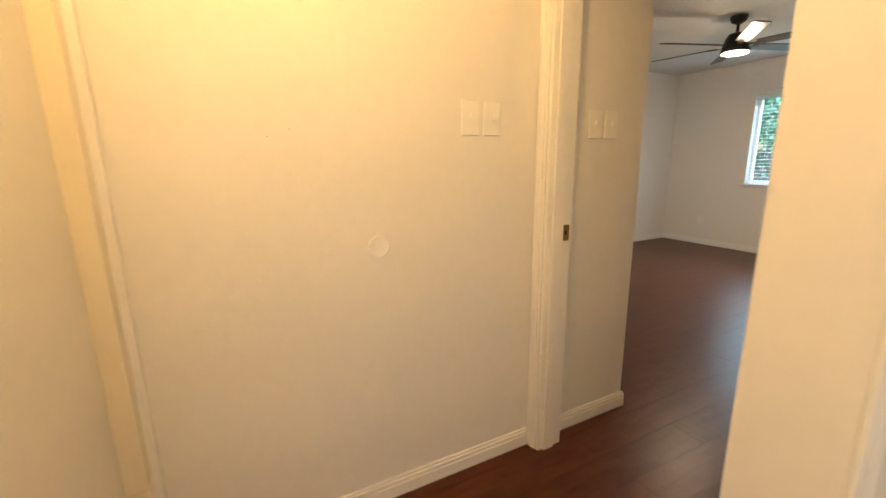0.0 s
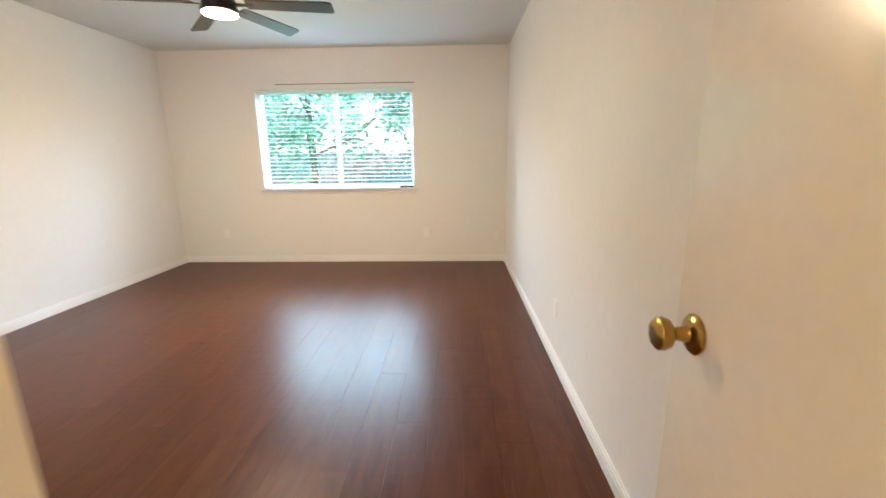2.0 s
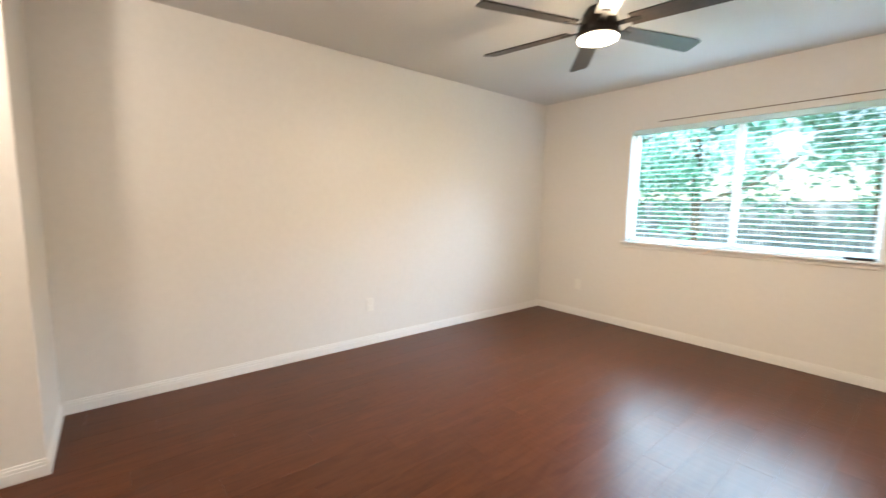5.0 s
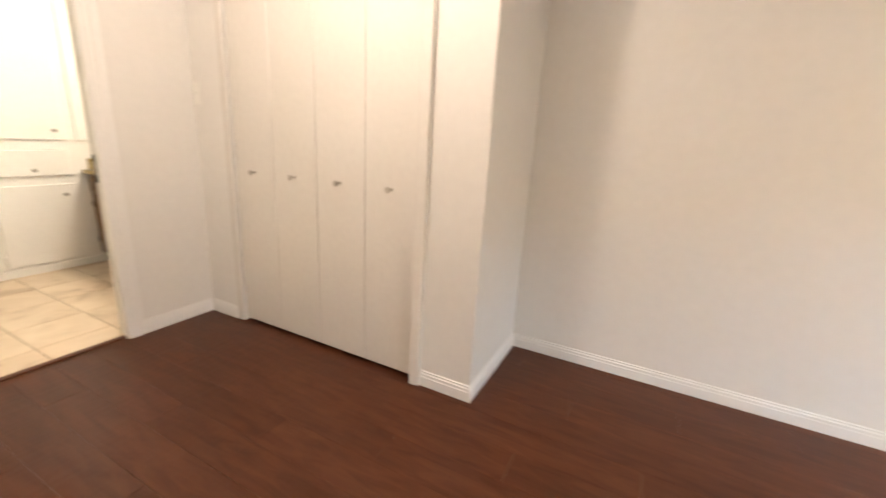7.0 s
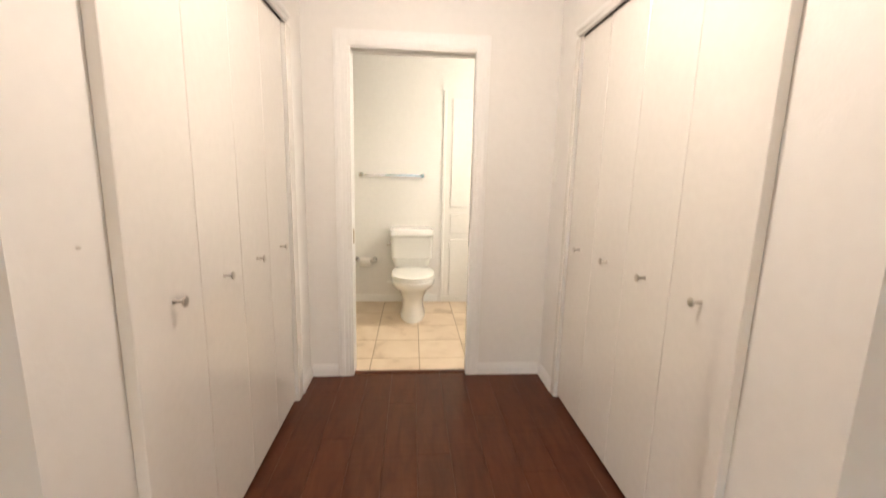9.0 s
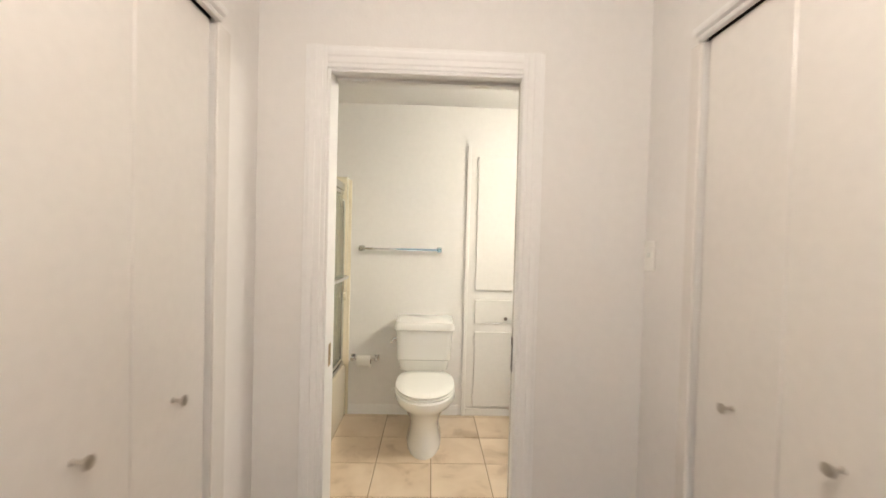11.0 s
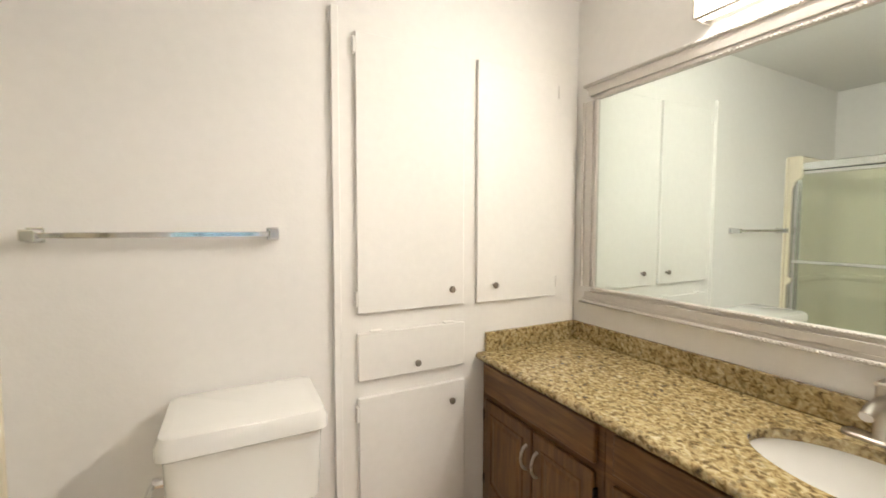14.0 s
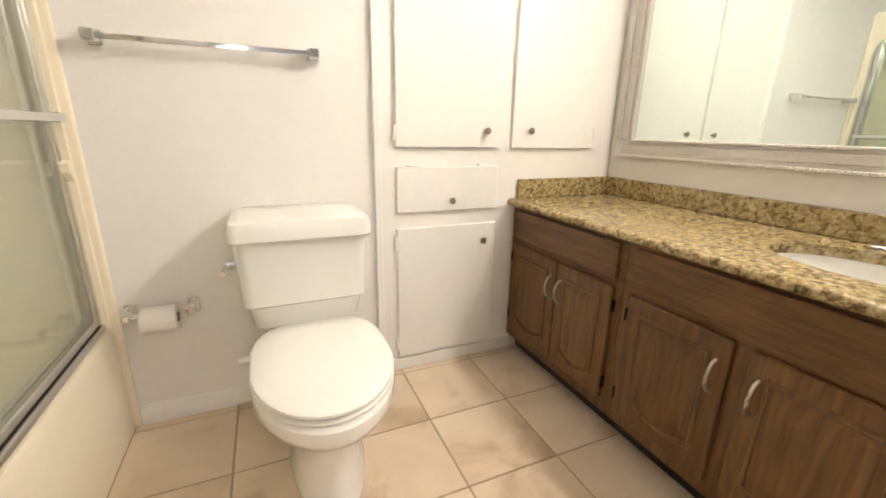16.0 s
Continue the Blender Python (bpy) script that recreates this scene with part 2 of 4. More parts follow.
s_thru.inputs[0].default_value = (0.85, 0.88, 0.9, 1)
s_mix.inputs[0].default_value = 0.7
sk.new(sn["Principled BSDF"].outputs[0], s_mix.inputs[1])
sk.new(s_thru.outputs[0], s_mix.inputs[2])
sk.new(s_mix.outputs[0], sn["Material Output"].inputs[0])
MIRROR = material("mirror", (0.82, 0.90, 0.87), 0.0, 1.0, vary=0.0)
GLASS = glass("window_glass", (0.96, 0.98, 0.97))
SHGLASS = glass("obscure_glass", (0.975, 0.988, 0.965), 0.11, (0.84, 0.87, 0.79))
FANGLOW = glow("fan_diffuser", (1, 0.9, 0.74), 9)
VANGLOW = glow("vanity_diffuser", (1, 0.91, 0.77), 10.5)
PASSGLOW = glow("passage_diffuser", (1, 0.9, 0.75), 5)
HALLGLOW = glow("hall_diffuser", (1, 0.72, 0.35), 3)
BLACK = material("black_plastic", (0.02, 0.02, 0.02), 0.35)
LEAF = material("leaves", (0.14, 0.30, 0.225), 0.4, vary=0.35, scale=2, each=0.2)
ln, lk = LEAF.node_tree.nodes, LEAF.node_tree.links
l_thru, l_mix = ln.new("ShaderNodeBsdfTranslucent"), ln.new("ShaderNodeMixShader")
l_thru.inputs[0].default_value = (0.30, 0.56, 0.44, 1)
l_mix.inputs[0].default_value = 0.6
lk.new(ln["Principled BSDF"].outputs[0], l_mix.inputs[1])
lk.new(l_thru.outputs[0], l_mix.inputs[2])
lk.new(l_mix.outputs[0], ln["Material Output"].inputs[0])
BARK = material("bark", (0.14, 0.10, 0.075), 0.9, vary=0.25, bump=0.6, bump_scale=30)
GRASS = material("lawn", (0.13, 0.20, 0.06), 0.9, vary=0.3, bump=0.6, bump_scale=60)
FENCE = material("weathered_fence", (0.36, 0.38, 0.43), 0.85, vary=0.2, each=0.15)
SIDING = material("siding", (0.62, 0.63, 0.64), 0.6, vary=0.06)


# ---- building helpers ----
def box(bm, x0, x1, y0, y1, z0, z1, bevel=0.0, seg=1):
    r = bmesh.ops.create_cube(bm, size=1, matrix=Matrix.LocRotScale(((x0 + x1) / 2, (y0 + y1) / 2, (z0 + z1) / 2), None, (abs(x1 - x0), abs(y1 - y0), abs(z1 - z0))))
    if bevel:
        edges = list({e for v in r["verts"] for e in v.link_edges})
        bmesh.ops.bevel(bm, geom=edges, offset=bevel, segments=seg, affect="EDGES", profile=0.5)


def boxed(*spans, bevel=0.0, seg=1):
    bm = bmesh.new()
    for s in spans:
        box(bm, *s, bevel=bevel, seg=seg)
    return bm


def rod(bm, a, b, r, r2=None, n=16):
    a, b = Vector(a), Vector(b)
    d = b - a
    m = Matrix.Translation((a + b) / 2) @ d.to_track_quat("Z", "Y").to_matrix().to_4x4()
    bmesh.ops.create_cone(bm, cap_ends=True, segments=n, radius1=r, radius2=r if r2 is None else r2, depth=d.length, matrix=m)


def lathe(bm, profile, m=Matrix(), n=28):
    """Turns a profile of (radius, height) about the local z axis."""
    rings = []
    for r, h in profile:
        rings.append([bm.verts.new(m @ Vector((max(r, 1e-4) * math.cos(2 * math.pi * i / n), max(r, 1e-4) * math.sin(2 * math.pi * i / n), h))) for i in range(n)])
    for a, b in zip(rings, rings[1:]):
        for i in range(n):
            bm.faces.new((a[i], a[(i + 1) % n], b[(i + 1) % n], b[i]))
    bm.faces.new(rings[0][::-1])
    bm.faces.new(rings[-1])


def loft(bm, rings, caps=True):
    """Skin between closed rings of equal count."""
    rows = [[bm.verts.new(p) for p in r] for r in rings]
    c = len(rows[0])
    for a, b in zip(rows, rows[1:]):
        for i in range(c):
            bm.faces.new((a[i], a[(i + 1) % c], b[(i + 1) % c], b[i]))
    if caps:
        bm.faces.new(rows[0][::-1])
        bm.faces.new(rows[-1])


def tube(bm, points, r, n=10):
    pts = [Vector(p) for p in points]
    rings = []
    for i, p in enumerate(pts):
        d = (pts[min(i + 1, len(pts) - 1)] - pts[max(i - 1, 0)]).normalized()
        q = d.to_track_quat("Z", "Y")
        rings.append([p + q @ Vector((r * math.cos(2 * math.pi * j / n), r * math.sin(2 * math.pi * j / n), 0)) for j in range(n)])
    loft(bm, rings)


ORIGIN = {}


def mesh_of(name, bm, mat, smooth=False, origin=(0, 0, 0)):
    bmesh.ops.recalc_face_normals(bm, faces=bm.faces[:])
    bmesh.ops.translate(bm, vec=-Vector(origin), verts=bm.verts[:])
    data = bpy.data.meshes.new(name)
    bm.to_mesh(data)
    bm.free()
    data.materials.append(mat)
    if smooth:
        data.polygons.foreach_set("use_smooth", [True] * len(data.polygons))
        data.set_sharp_from_angle(angle=radians(38))
    return data


def part(name, bm, mat, parent, label="", smooth=False):
    o = ORIGIN[parent.name]
    ob = new(name, mesh_of(name, bm, mat, smooth, o))
    ob.parent = parent
    ORIGIN[ob.name] = o
    return tagged(ob, label)


def thing(name, base, label, category, group="", kind=""):
    ob = new(name)
    ob.empty_display_size = 0.1
    ob.location = base
    ORIGIN[ob.name] = Vector(base)
    return tagged(ob, label, category, group, kind)


def whole(name, bm, mat, label, category, kind="", group="", smooth=False, base=(0, 0, 0)):
    ob = new(name, mesh_of(name, bm, mat, smooth, base))
    ob.location = base
    ORIGIN[ob.name] = Vector(base)
    return tagged(ob, label, category, group, kind)


def setting(name, bm, mat, label, category):
    return whole(name, bm, mat, label, category, "structure")


# ---- plan ----
H = 2.44
WX, EX = -1.135, 2.815         # bedroom west and east wall faces
NY, SY = 6.25, 1.85            # window wall, closet fronts
CW, CE = -0.49, 1.025          # faces of the passage walls
HX = 1.70                      # hall wall
BY = -1.63                     # back wall of the bathroom
DY0, DY1 = 1.24, 1.36          # bedroom door wall
O0, O1, OT = 0.305, 1.54, 2.045 # closet openings along y, and their height
BX0, BX1, BT = -0.014, 0.762, 2.03  # bathroom door
WIN = (-0.06, 1.735, 0.90, 2.01)
TX = 1.78                      # far wall behind the tub

setting("wall_north", boxed((WX - 0.12, WIN[0], NY, NY + 0.14, 0, H), (WIN[1], EX + 0.12, NY, NY + 0.14, 0, H), (WIN[0], WIN[1], NY, NY + 0.14, 0, WIN[2]), (WIN[0], WIN[1], NY, NY + 0.14, WIN[3], H)), PAINT, "warm white painted bedroom wall around a wide window", "wall")
setting("wall_west", boxed((WX - 0.12, WX, BY - 0.12, NY, 0, H)), PAINT, "plain warm white painted wall with fine orange-peel texture", "wall")
setting("wall_east", boxed((EX, EX + 0.12, DY1, NY, 0, H)), PAINT, "plain warm white painted bedroom wall beside the entry door", "wall")
setting("wall_entry", boxed((HX, 1.757, DY0, DY1, 0, H), (1.757, 2.575, DY0, DY1, 2.05, H), (2.575, EX, DY0, DY1, 0, H), (EX, 4.5, DY0, DY1, 0, H)), PAINT, "white painted wall with the bedroom doorway", "wall")
setting("wall_hall", boxed((HX - 0.1, HX, -0.17, SY - 0.012, 0, H)), PAINT, "white painted hall wall with light switches, lit yellow by the hall lamp", "wall")
setting("wall_hall_end", boxed((TX + 0.12, 2.807, -0.29, -0.17, 0, H), (HX, TX + 0.12, -0.29, -0.17, 0, H)), PAINT, "white painted end wall of the hall", "wall")
setting("wall_hall_east", boxed((2.667, 2.807, 0.843, DY0, 0, H), (2.667, 2.807, -0.10, 0.843, 2.05, H), (2.667, 2.807, -0.17, -0.10, 0, H)), PAINT, "white painted hall wall with an open doorway", "wall")
setting("wall_landing", boxed((4.4, 4.5, -1.5, -0.9, 0, H), (4.4, 4.5, 0.5, DY0, 0, H), (4.4, 4.5, -0.9, 0.5, 0, 0.9), (4.4, 4.5, -0.9, 0.5, 2.05, H), (2.72, 4.5, -1.6, -1.5, 0, H), (2.707, 2.807, -1.5, -0.29, 0, H)), PAINT, "plain white walls beyond the hall", "wall")
setting("wall_closet_west", boxed((WX, CW, SY - 0.1, SY, 0, H), (CW - 0.1, CW, O1, SY - 0.1, 0, H), (CW - 0.1, CW, O0, O1, OT, H), (CW - 0.1, CW, 0, O0, 0, H)), PAINT, "white painted closet wall with a folding-door opening", "wall")
setting("wall_closet_east", boxed((CE, HX - 0.1, SY - 0.1, SY - 0.012, 0, H), (CE, CE + 0.1, O1, SY - 0.1, 0, H), (CE, CE + 0.1, O0, O1, OT, H), (CE, CE + 0.1, 0, O0, 0, H)), PAINT, "white painted closet wall with a folding-door opening", "wall")
setting("wall_bathroom_door", boxed((WX, BX0, -0.12, 0, 0, H), (BX1, HX - 0.1, -0.12, 0, 0, H), (BX0, BX1, -0.12, 0, BT, H), (HX - 0.1, HX, -0.29, -0.17, 0, H)), PAINT, "cool white painted wall with the bathroom doorway", "wall")
setting("wall_bathroom_back", boxed((WX, TX, BY - 0.12, BY, 0, H)), PAINT, "warm white painted bathroom wall behind the toilet", "wall")
setting("wall_bathroom_east", boxed((TX, TX + 0.12, BY - 0.12, -0.29, 0, H)), PAINT, "white painted wall above the bathtub surround", "wall")
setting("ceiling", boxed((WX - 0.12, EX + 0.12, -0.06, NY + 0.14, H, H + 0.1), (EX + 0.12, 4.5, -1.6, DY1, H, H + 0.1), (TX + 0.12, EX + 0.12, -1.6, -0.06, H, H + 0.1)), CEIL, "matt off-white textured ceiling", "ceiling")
setting("ceiling_bathroom", boxed((WX - 0.12, TX + 0.12, BY - 0.12, -0.06, H, H + 0.1)), CEILB, "matt off-white bathroom ceiling", "ceiling")
floor = setting("floor", boxed((WX - 0.12, EX + 0.12, -0.04, NY + 0.14, -0.12, -0.013), (EX + 0.12, 4.5, -1.6, DY1, -0.12, -0.013), (TX + 0.12, EX + 0.12, -1.6, -0.04, -0.12, -0.013)), DARK, "dark reddish-brown hand-scraped laminate plank floor", "floor")
tile_floor = setting("floor_bathroom", boxed((WX - 0.12, TX + 0.12, BY - 0.12, -0.04, -0.12, -0.003)), GROUT, "beige stone-look ceramic tile floor with tan grout", "floor")
setting("threshold", boxed((BX0, BX1, -0.055, -0.02, -0.002, 0.008), bevel=0.003), LAMINATE, "dark wooden threshold strip in the bathroom doorway", "threshold")


# ---- skirting ----
def skirt(name, a, b, side):
    """A skirting board from a to b; side is the way it faces."""
    bm = bmesh.new()
    sx, sy = side
    for h0, h1, d in ((0.0, 0.05, 0.014), (0.05, 0.066, 0.011), (0.066, 0.078, 0.006)):
        x0, x1 = sorted((a[0], b[0] + sx * d)) if sx else sorted((a[0], b[0]))
        y0, y1 = sorted((a[1], b[1] + sy * d)) if sy else sorted((a[1], b[1]))
        box(bm, x0, x1, y0, y1, h0 + 0.001, h1 + 0.001)
    setting(name, bm, TRIM, "low white painted wooden baseboard with a stepped top", "baseboard")


for i, (a, b, s) in enumerate([
        ((WX, NY), (EX, NY), (0, -1)), ((WX, SY + 0.014), (WX, NY - 0.014), (1, 0)), ((EX, DY1 + 0.02), (EX, NY - 0.014), (-1, 0)),
        ((WX, SY), (CW + 0.014, SY), (0, 1)), ((CW, 1.592), (CW, SY), (1, 0)), ((CW, 0.014), (CW, 0.253), (1, 0)), ((CW + 0.014, 0), (-0.07, 0), (0, 1)),
        ((CE - 0.014, 0), (0.85, 0), (0, 1)), ((CE, 0.014), (CE, 0.225), (-1, 0)), ((CE, 1.622), (CE, SY - 0.012), (-1, 0)), ((CE - 0.014, SY - 0.012), (HX + 0.014, SY - 0.012), (0, 1)),
        ((HX, DY1 + 0.014), (HX, SY - 0.012), (1, 0)), ((HX, -0.09), (HX, DY0 - 0.018), (1, 0)), ((HX + 0.02, -0.17), (2.66, -0.17), (0, 1)),
        ((0.11, BY), (0.976, BY), (0, 1))]):
    skirt("baseboard_%d" % (i + 1), a, b, s)


# ---- doorways and casings ----
def casing(name, axis, c, side, lo, hi, top, w=0.07, floor_z=0.0, sides=(1, 1), proud=0.018, flat=False, head=True):
    """Moulded casing round an opening in the plane axis=c, proud to one side, from lo to hi along the wall."""
    def piece(u0, u1, z0, z1, proud=proud):
        bm = bmesh.new()
        for k0, k1, d in ((0, 1, 1.0),) if flat else ((0, 1, 0.6), (0.12, 0.8, 0.85), (0.2, 0.5, 1.0)):
            d0, d1 = sorted((c, c + side * proud * d))
            if u1 - u0 < z1 - z0:
                p0, p1 = (u0 + (u1 - u0) * k0, u0 + (u1 - u0) * k1) if u0 < (lo + hi) / 2 else (u1 - (u1 - u0) * k1, u1 - (u1 - u0) * k0)
                q0, q1 = z0, z1
            else:
                p0, p1, q0, q1 = u0, u1, z1 - (z1 - z0) * k1, z1 - (z1 - z0) * k0
            if axis == "x":
                box(bm, d0, d1, p0, p1, q0, q1, bevel=0.002)
            else:
                box(bm, p0, p1, d0, d1, q0, q1, bevel=0.002)
        return bm
    base = (c, (lo + hi) / 2, 0) if axis == "x" else ((lo + hi) / 2, c, 0)
    t = thing(name, base, "white painted moulded wooden door casing on the wall", "door casing", kind="structure")
    if sides[0]:
        part("side_trim", piece(lo - w, lo, floor_z, top + (w if head else -0.013), proud if head else 0.008), DOORP if flat else TRIM, t)
    if sides[1]:
        part("side_trim", piece(hi, hi + w, floor_z, top + (w if head else -0.013)), DOORP if flat else TRIM, t)
    if head:
        part("head_trim", piece(lo, hi, top, top + w), TRIM, t)
    else:
        bm = bmesh.new()
        shape = ((0.0, 0.036), (0.0, 0.0), (0.016, 0.0), (0.020, 0.006), (0.020, 0.012), (0.030, 0.018), (0.034, 0.026), (0.034, 0.036), (0.014, 0.044), (0.0, 0.046))
        loft(bm, [[(c + side * d, y, top - 0.012 + h) for d, h in shape] for y in (lo - 0.004, hi + w)])
        part("head_trim", bm, TRIM, t, "stepped moulding over the folding doors")
    return t


casing("trim_closet_west", "x", CW, 1, O0, O1, OT, 0.05, proud=0.03, flat=True, head=False)
casing("trim_closet_east", "x", CE, -1, O0, O1, OT, 0.078, proud=0.03, flat=True, head=False)
casing("trim_bathroom_door", "y", 0.0, 1, 0.014, BX1, BT, 0.082)
casing("trim_bathroom_inside", "y", -0.12, -1, BX0, BX1, BT, 0.07)
casing("trim_bedroom_door", "y", DY0, -1, 1.757, 2.575, 2.05, 0.057, sides=(1, 0))
casing("trim_hall_doorway", "x", 2.807, 1, -0.10, 0.843, 2.05, 0.06)

# jamb linings
setting("jamb_bedroom", boxed((1.757, 1.772, DY0 - 0.004, DY1 + 0.004, 0, 2.05), (2.561, 2.575, DY0 - 0.004, DY1 + 0.004, 0, 2.05), (1.772, 2.561, DY0 - 0.004, DY1 + 0.004, 2.035, 2.05), (1.772, 1.782, DY0 + 0.02, DY1 - 0.045, 0, 2.035), bevel=0.002), TRIM, "white painted door jamb with stop moulding", "door jamb")
setting("jamb_bathroom", boxed((BX1 - 0.012, BX1, -0.124, 0.004, 0, BT), (BX0, BX0 + 0.003, -0.124, -0.085, 0, BT), (BX0, 0.016, -0.035, 0.004, 0, BT), (BX0 + 0.012, BX1 - 0.012, -0.124, -0.085, BT - 0.012, BT), (BX0 + 0.012, BX1 - 0.012, -0.035, 0.004, BT - 0.012, BT), bevel=0.002), TRIM, "white painted split jamb of a pocket door", "door jamb")
setting("trim_hall_corner", boxed((HX, HX + 0.02, -0.168, -0.10, 0, H - 0.002), bevel=0.004), TRIM, "white painted upright trim strip in the hall corner", "trim")
# casing on the bedroom side of the hall wall
casing("trim_bedroom_inside", "y", DY1, 1, 1.757, 2.575, 2.05, 0.05)

pocket = thing("door_1", (BX0, -0.06, 0.01), "white pocket door slid into the wall, edge and dark latch showing", "door", kind="structure")
part("slab", boxed((BX0, 0.012, -0.08, -0.04, 0.01, 2.02)), DOORP, pocket)
part("latch", boxed((0.012, 0.015, -0.073, -0.047, 0.86, 1.0), bevel=0.001), BRONZE, pocket, "dark metal pocket latch")
part("pull", boxed((0.015, 0.017, -0.066, -0.054, 0.895, 0.965)), NICKEL, pocket)
part("strike_plate", boxed((BX1 - 0.0145, BX1 - 0.012, -0.075, -0.045, 0.87, 0.96), bevel=0.001), BRASS, pocket, "worn brass strike plate on the jamb")

# bedroom door, open against the east wall
bed_door = thing("door_2", (2.557, 1.372, 0.01), "white flush bedroom door standing open with a brass knob", "door", kind="structure")
part("slab", boxed((2.557, 2.592, 1.372, 2.122, 0.012, 2.032), bevel=0.003), DOORP, bed_door)


def knob(parent, x, y, z, s):
    bm = bmesh.new()
    m = Matrix.Translation((x, y, z)) @ Matrix.Rotation(radians(90 * s), 4, "Y")
    lathe(bm, [(0.033, 0), (0.034, 0.004), (0.028, 0.010), (0.014, 0.014), (0.011, 0.03), (0.013, 0.036), (0.024, 0.042), (0.028, 0.052), (0.027, 0.06), (0.02, 0.066), (0.008, 0.068)], m)
    return part("knob", bm, BRASS, parent, "round aged brass door knob", True)


knob(bed_door, 2.557, 2.055, 0.952, -1)
knob(bed_door, 2.592, 2.055, 0.952, 1)
for z in (0.2, 1.85):
    bm = bmesh.new()
    rod(bm, (2.556, 1.367, z - 0.045), (2.556, 1.367, z + 0.045), 0.006)
    part("hinge", bm, BRASS, bed_door, "brass butt hinge", True)
bed_door.rotation_euler = (0, 0, radians(-3.9))
st = thing("strike_plate", (1.773, 1.31, 0.93), "worn brass strike plate on the bedroom door jamb", "strike plate")
part("plate", boxed((1.772, 1.7745, 1.315, 1.352, 0.935, 1.0), bevel=0.001), BRASS, st)
part("slot", boxed((1.7745, 1.7755, 1.329, 1.338, 0.958, 0.976)), DARK, st)


# ---- closets ----
def bifold(name, y, face, s):
    """One panel of a folding closet door, hung at y; s is the way it faces."""
    w = (O1 - O0 - 0.012) / 4
    t = thing(name, (face, y, 0.012), "white painted flat folding closet door panel with a small nickel knob", "closet door", "folding closet doors")
    bm = boxed((face - s * 0.028, face, y + 0.0012, y + w - 0.0012, 0.02, OT - 0.012), bevel=0.002)
    part("panel", bm, DOORP, t)
    bm = bmesh.new()
    m = Matrix.Translation((face, y + w / 2, 0.935)) @ Matrix.Rotation(radians(90 * s), 4, "Y")
    lathe(bm, [(0.008, 0), (0.006, 0.003), (0.0048, 0.006), (0.0048, 0.024), (0.011, 0.027), (0.0145, 0.030), (0.0145, 0.034), (0.009, 0.036)], m, 18)
    part("knob", bm, NICKEL, t, "small round brushed nickel knob", True)


for i in range(4):
    y = O0 + 0.011 + i * (O1 - O0 - 0.012) / 4
    bifold("closet_door", y, CW - 0.012, 1)
    bifold("closet_door", y, CE + 0.012, -1)
for nm, x in (("west", CW - 0.026), ("east", CE + 0.026)):
    setting("closet_track_" + nm, boxed((x - 0.012, x + 0.012, O0, O1, OT - 0.01, OT)), DARK, "dark metal folding-door track under the closet head", "door track")
    # near-black sheet added for the closet's inner shade seen through door gaps
    setting("closet_shade_" + nm, boxed((x - 0.004 + (0.1 if nm == "east" else -0.1), x + 0.004 + (0.1 if nm == "east" else -0.1), 0, SY - 0.1, 0, H)), DARK, "black sheet standing in for the shade behind the folding doors", "closet")


# ---- switches and outlets ----
def switch(x, y, z, face, rocker=True, group="light switches", label="cream plastic toggle light switch plate on the wall"):
    """face: (nx, ny). Plate 70 x 115 mm."""
    nx, ny = face
    t = thing("light_switch" if rocker else "wall_outlet", (x, y, z), label, "switch" if rocker else "outlet", group)

    def slab(u, v0, v1, d0, d1, bev):
        if nx:
            a, b = sorted((x + nx * d0, x + nx * d1))
            return boxed((a, b, y - u, y + u, z + v0, z + v1), bevel=bev)
        a, b = sorted((y + ny * d0, y + ny * d1))
        return boxed((x - u, x + u, a, b, z + v0, z + v1), bevel=bev)
    part("plate", slab(0.036, -0.058, 0.058, 0.0, 0.006, 0.002), PLATE, t)
    if rocker:
        part("toggle", slab(0.005, -0.006, 0.014, 0.006, 0.017, 0.002), PLATE, t)
    else:
        part("socket", slab(0.017, 0.006, 0.034, 0.006, 0.009, 0.001), PLATE, t)
        part("socket", slab(0.017, -0.034, -0.006, 0.006, 0.009, 0.001), PLATE, t)
    return t


for yy in (0.932, 1.022):
    switch(HX, yy, 1.40, (1, 0))
for yy in (1.535, 1.627):
    switch(HX, yy, 1.395, (1, 0))
switch(CW, 0.04, 1.345, (1, 0), label="white plastic light switch plate in the passage")
OUT = "white plastic duplex outlet low on the wall"
switch(1.86, NY, 0.36, (0, -1), False, "wall outlets", OUT)
switch(2.70, NY, 0.31, (0, -1), False, "wall outlets", OUT)
switch(-0.586, NY, 0.36, (0, -1), False, "wall outlets", OUT)
switch(WX, 3.87, 0.36, (1, 0), False, "wall outlets", OUT)
switch(EX, 3.75, 0.34, (-1, 0), False, "wall outlets", OUT)
bm = bmesh.new()
lathe(bm, [(0.038, 0), (0.038, 0.003), (0.034, 0.006), (0.03, 0.004), (0.0, 0.004)], Matrix.Translation((HX, 0.58, 0.98)) @ Matrix.Rotation(radians(90), 4, "Y"))
whole("wall_bumper", bm, TRIM, "round white painted knob bumper on the hall wall", "door bumper", smooth=True)


def nail(x, y, z, nx, ny):
    bm = bmesh.new()
    rod(bm, (x, y, z), (x + nx * 0.008, y + ny * 0.008, z - 0.001), 0.0015, 0.002, 8)
    whole("picture_nail", bm, NICKEL, "small bare nail in the white painted wall", "nail", group="wall nails")


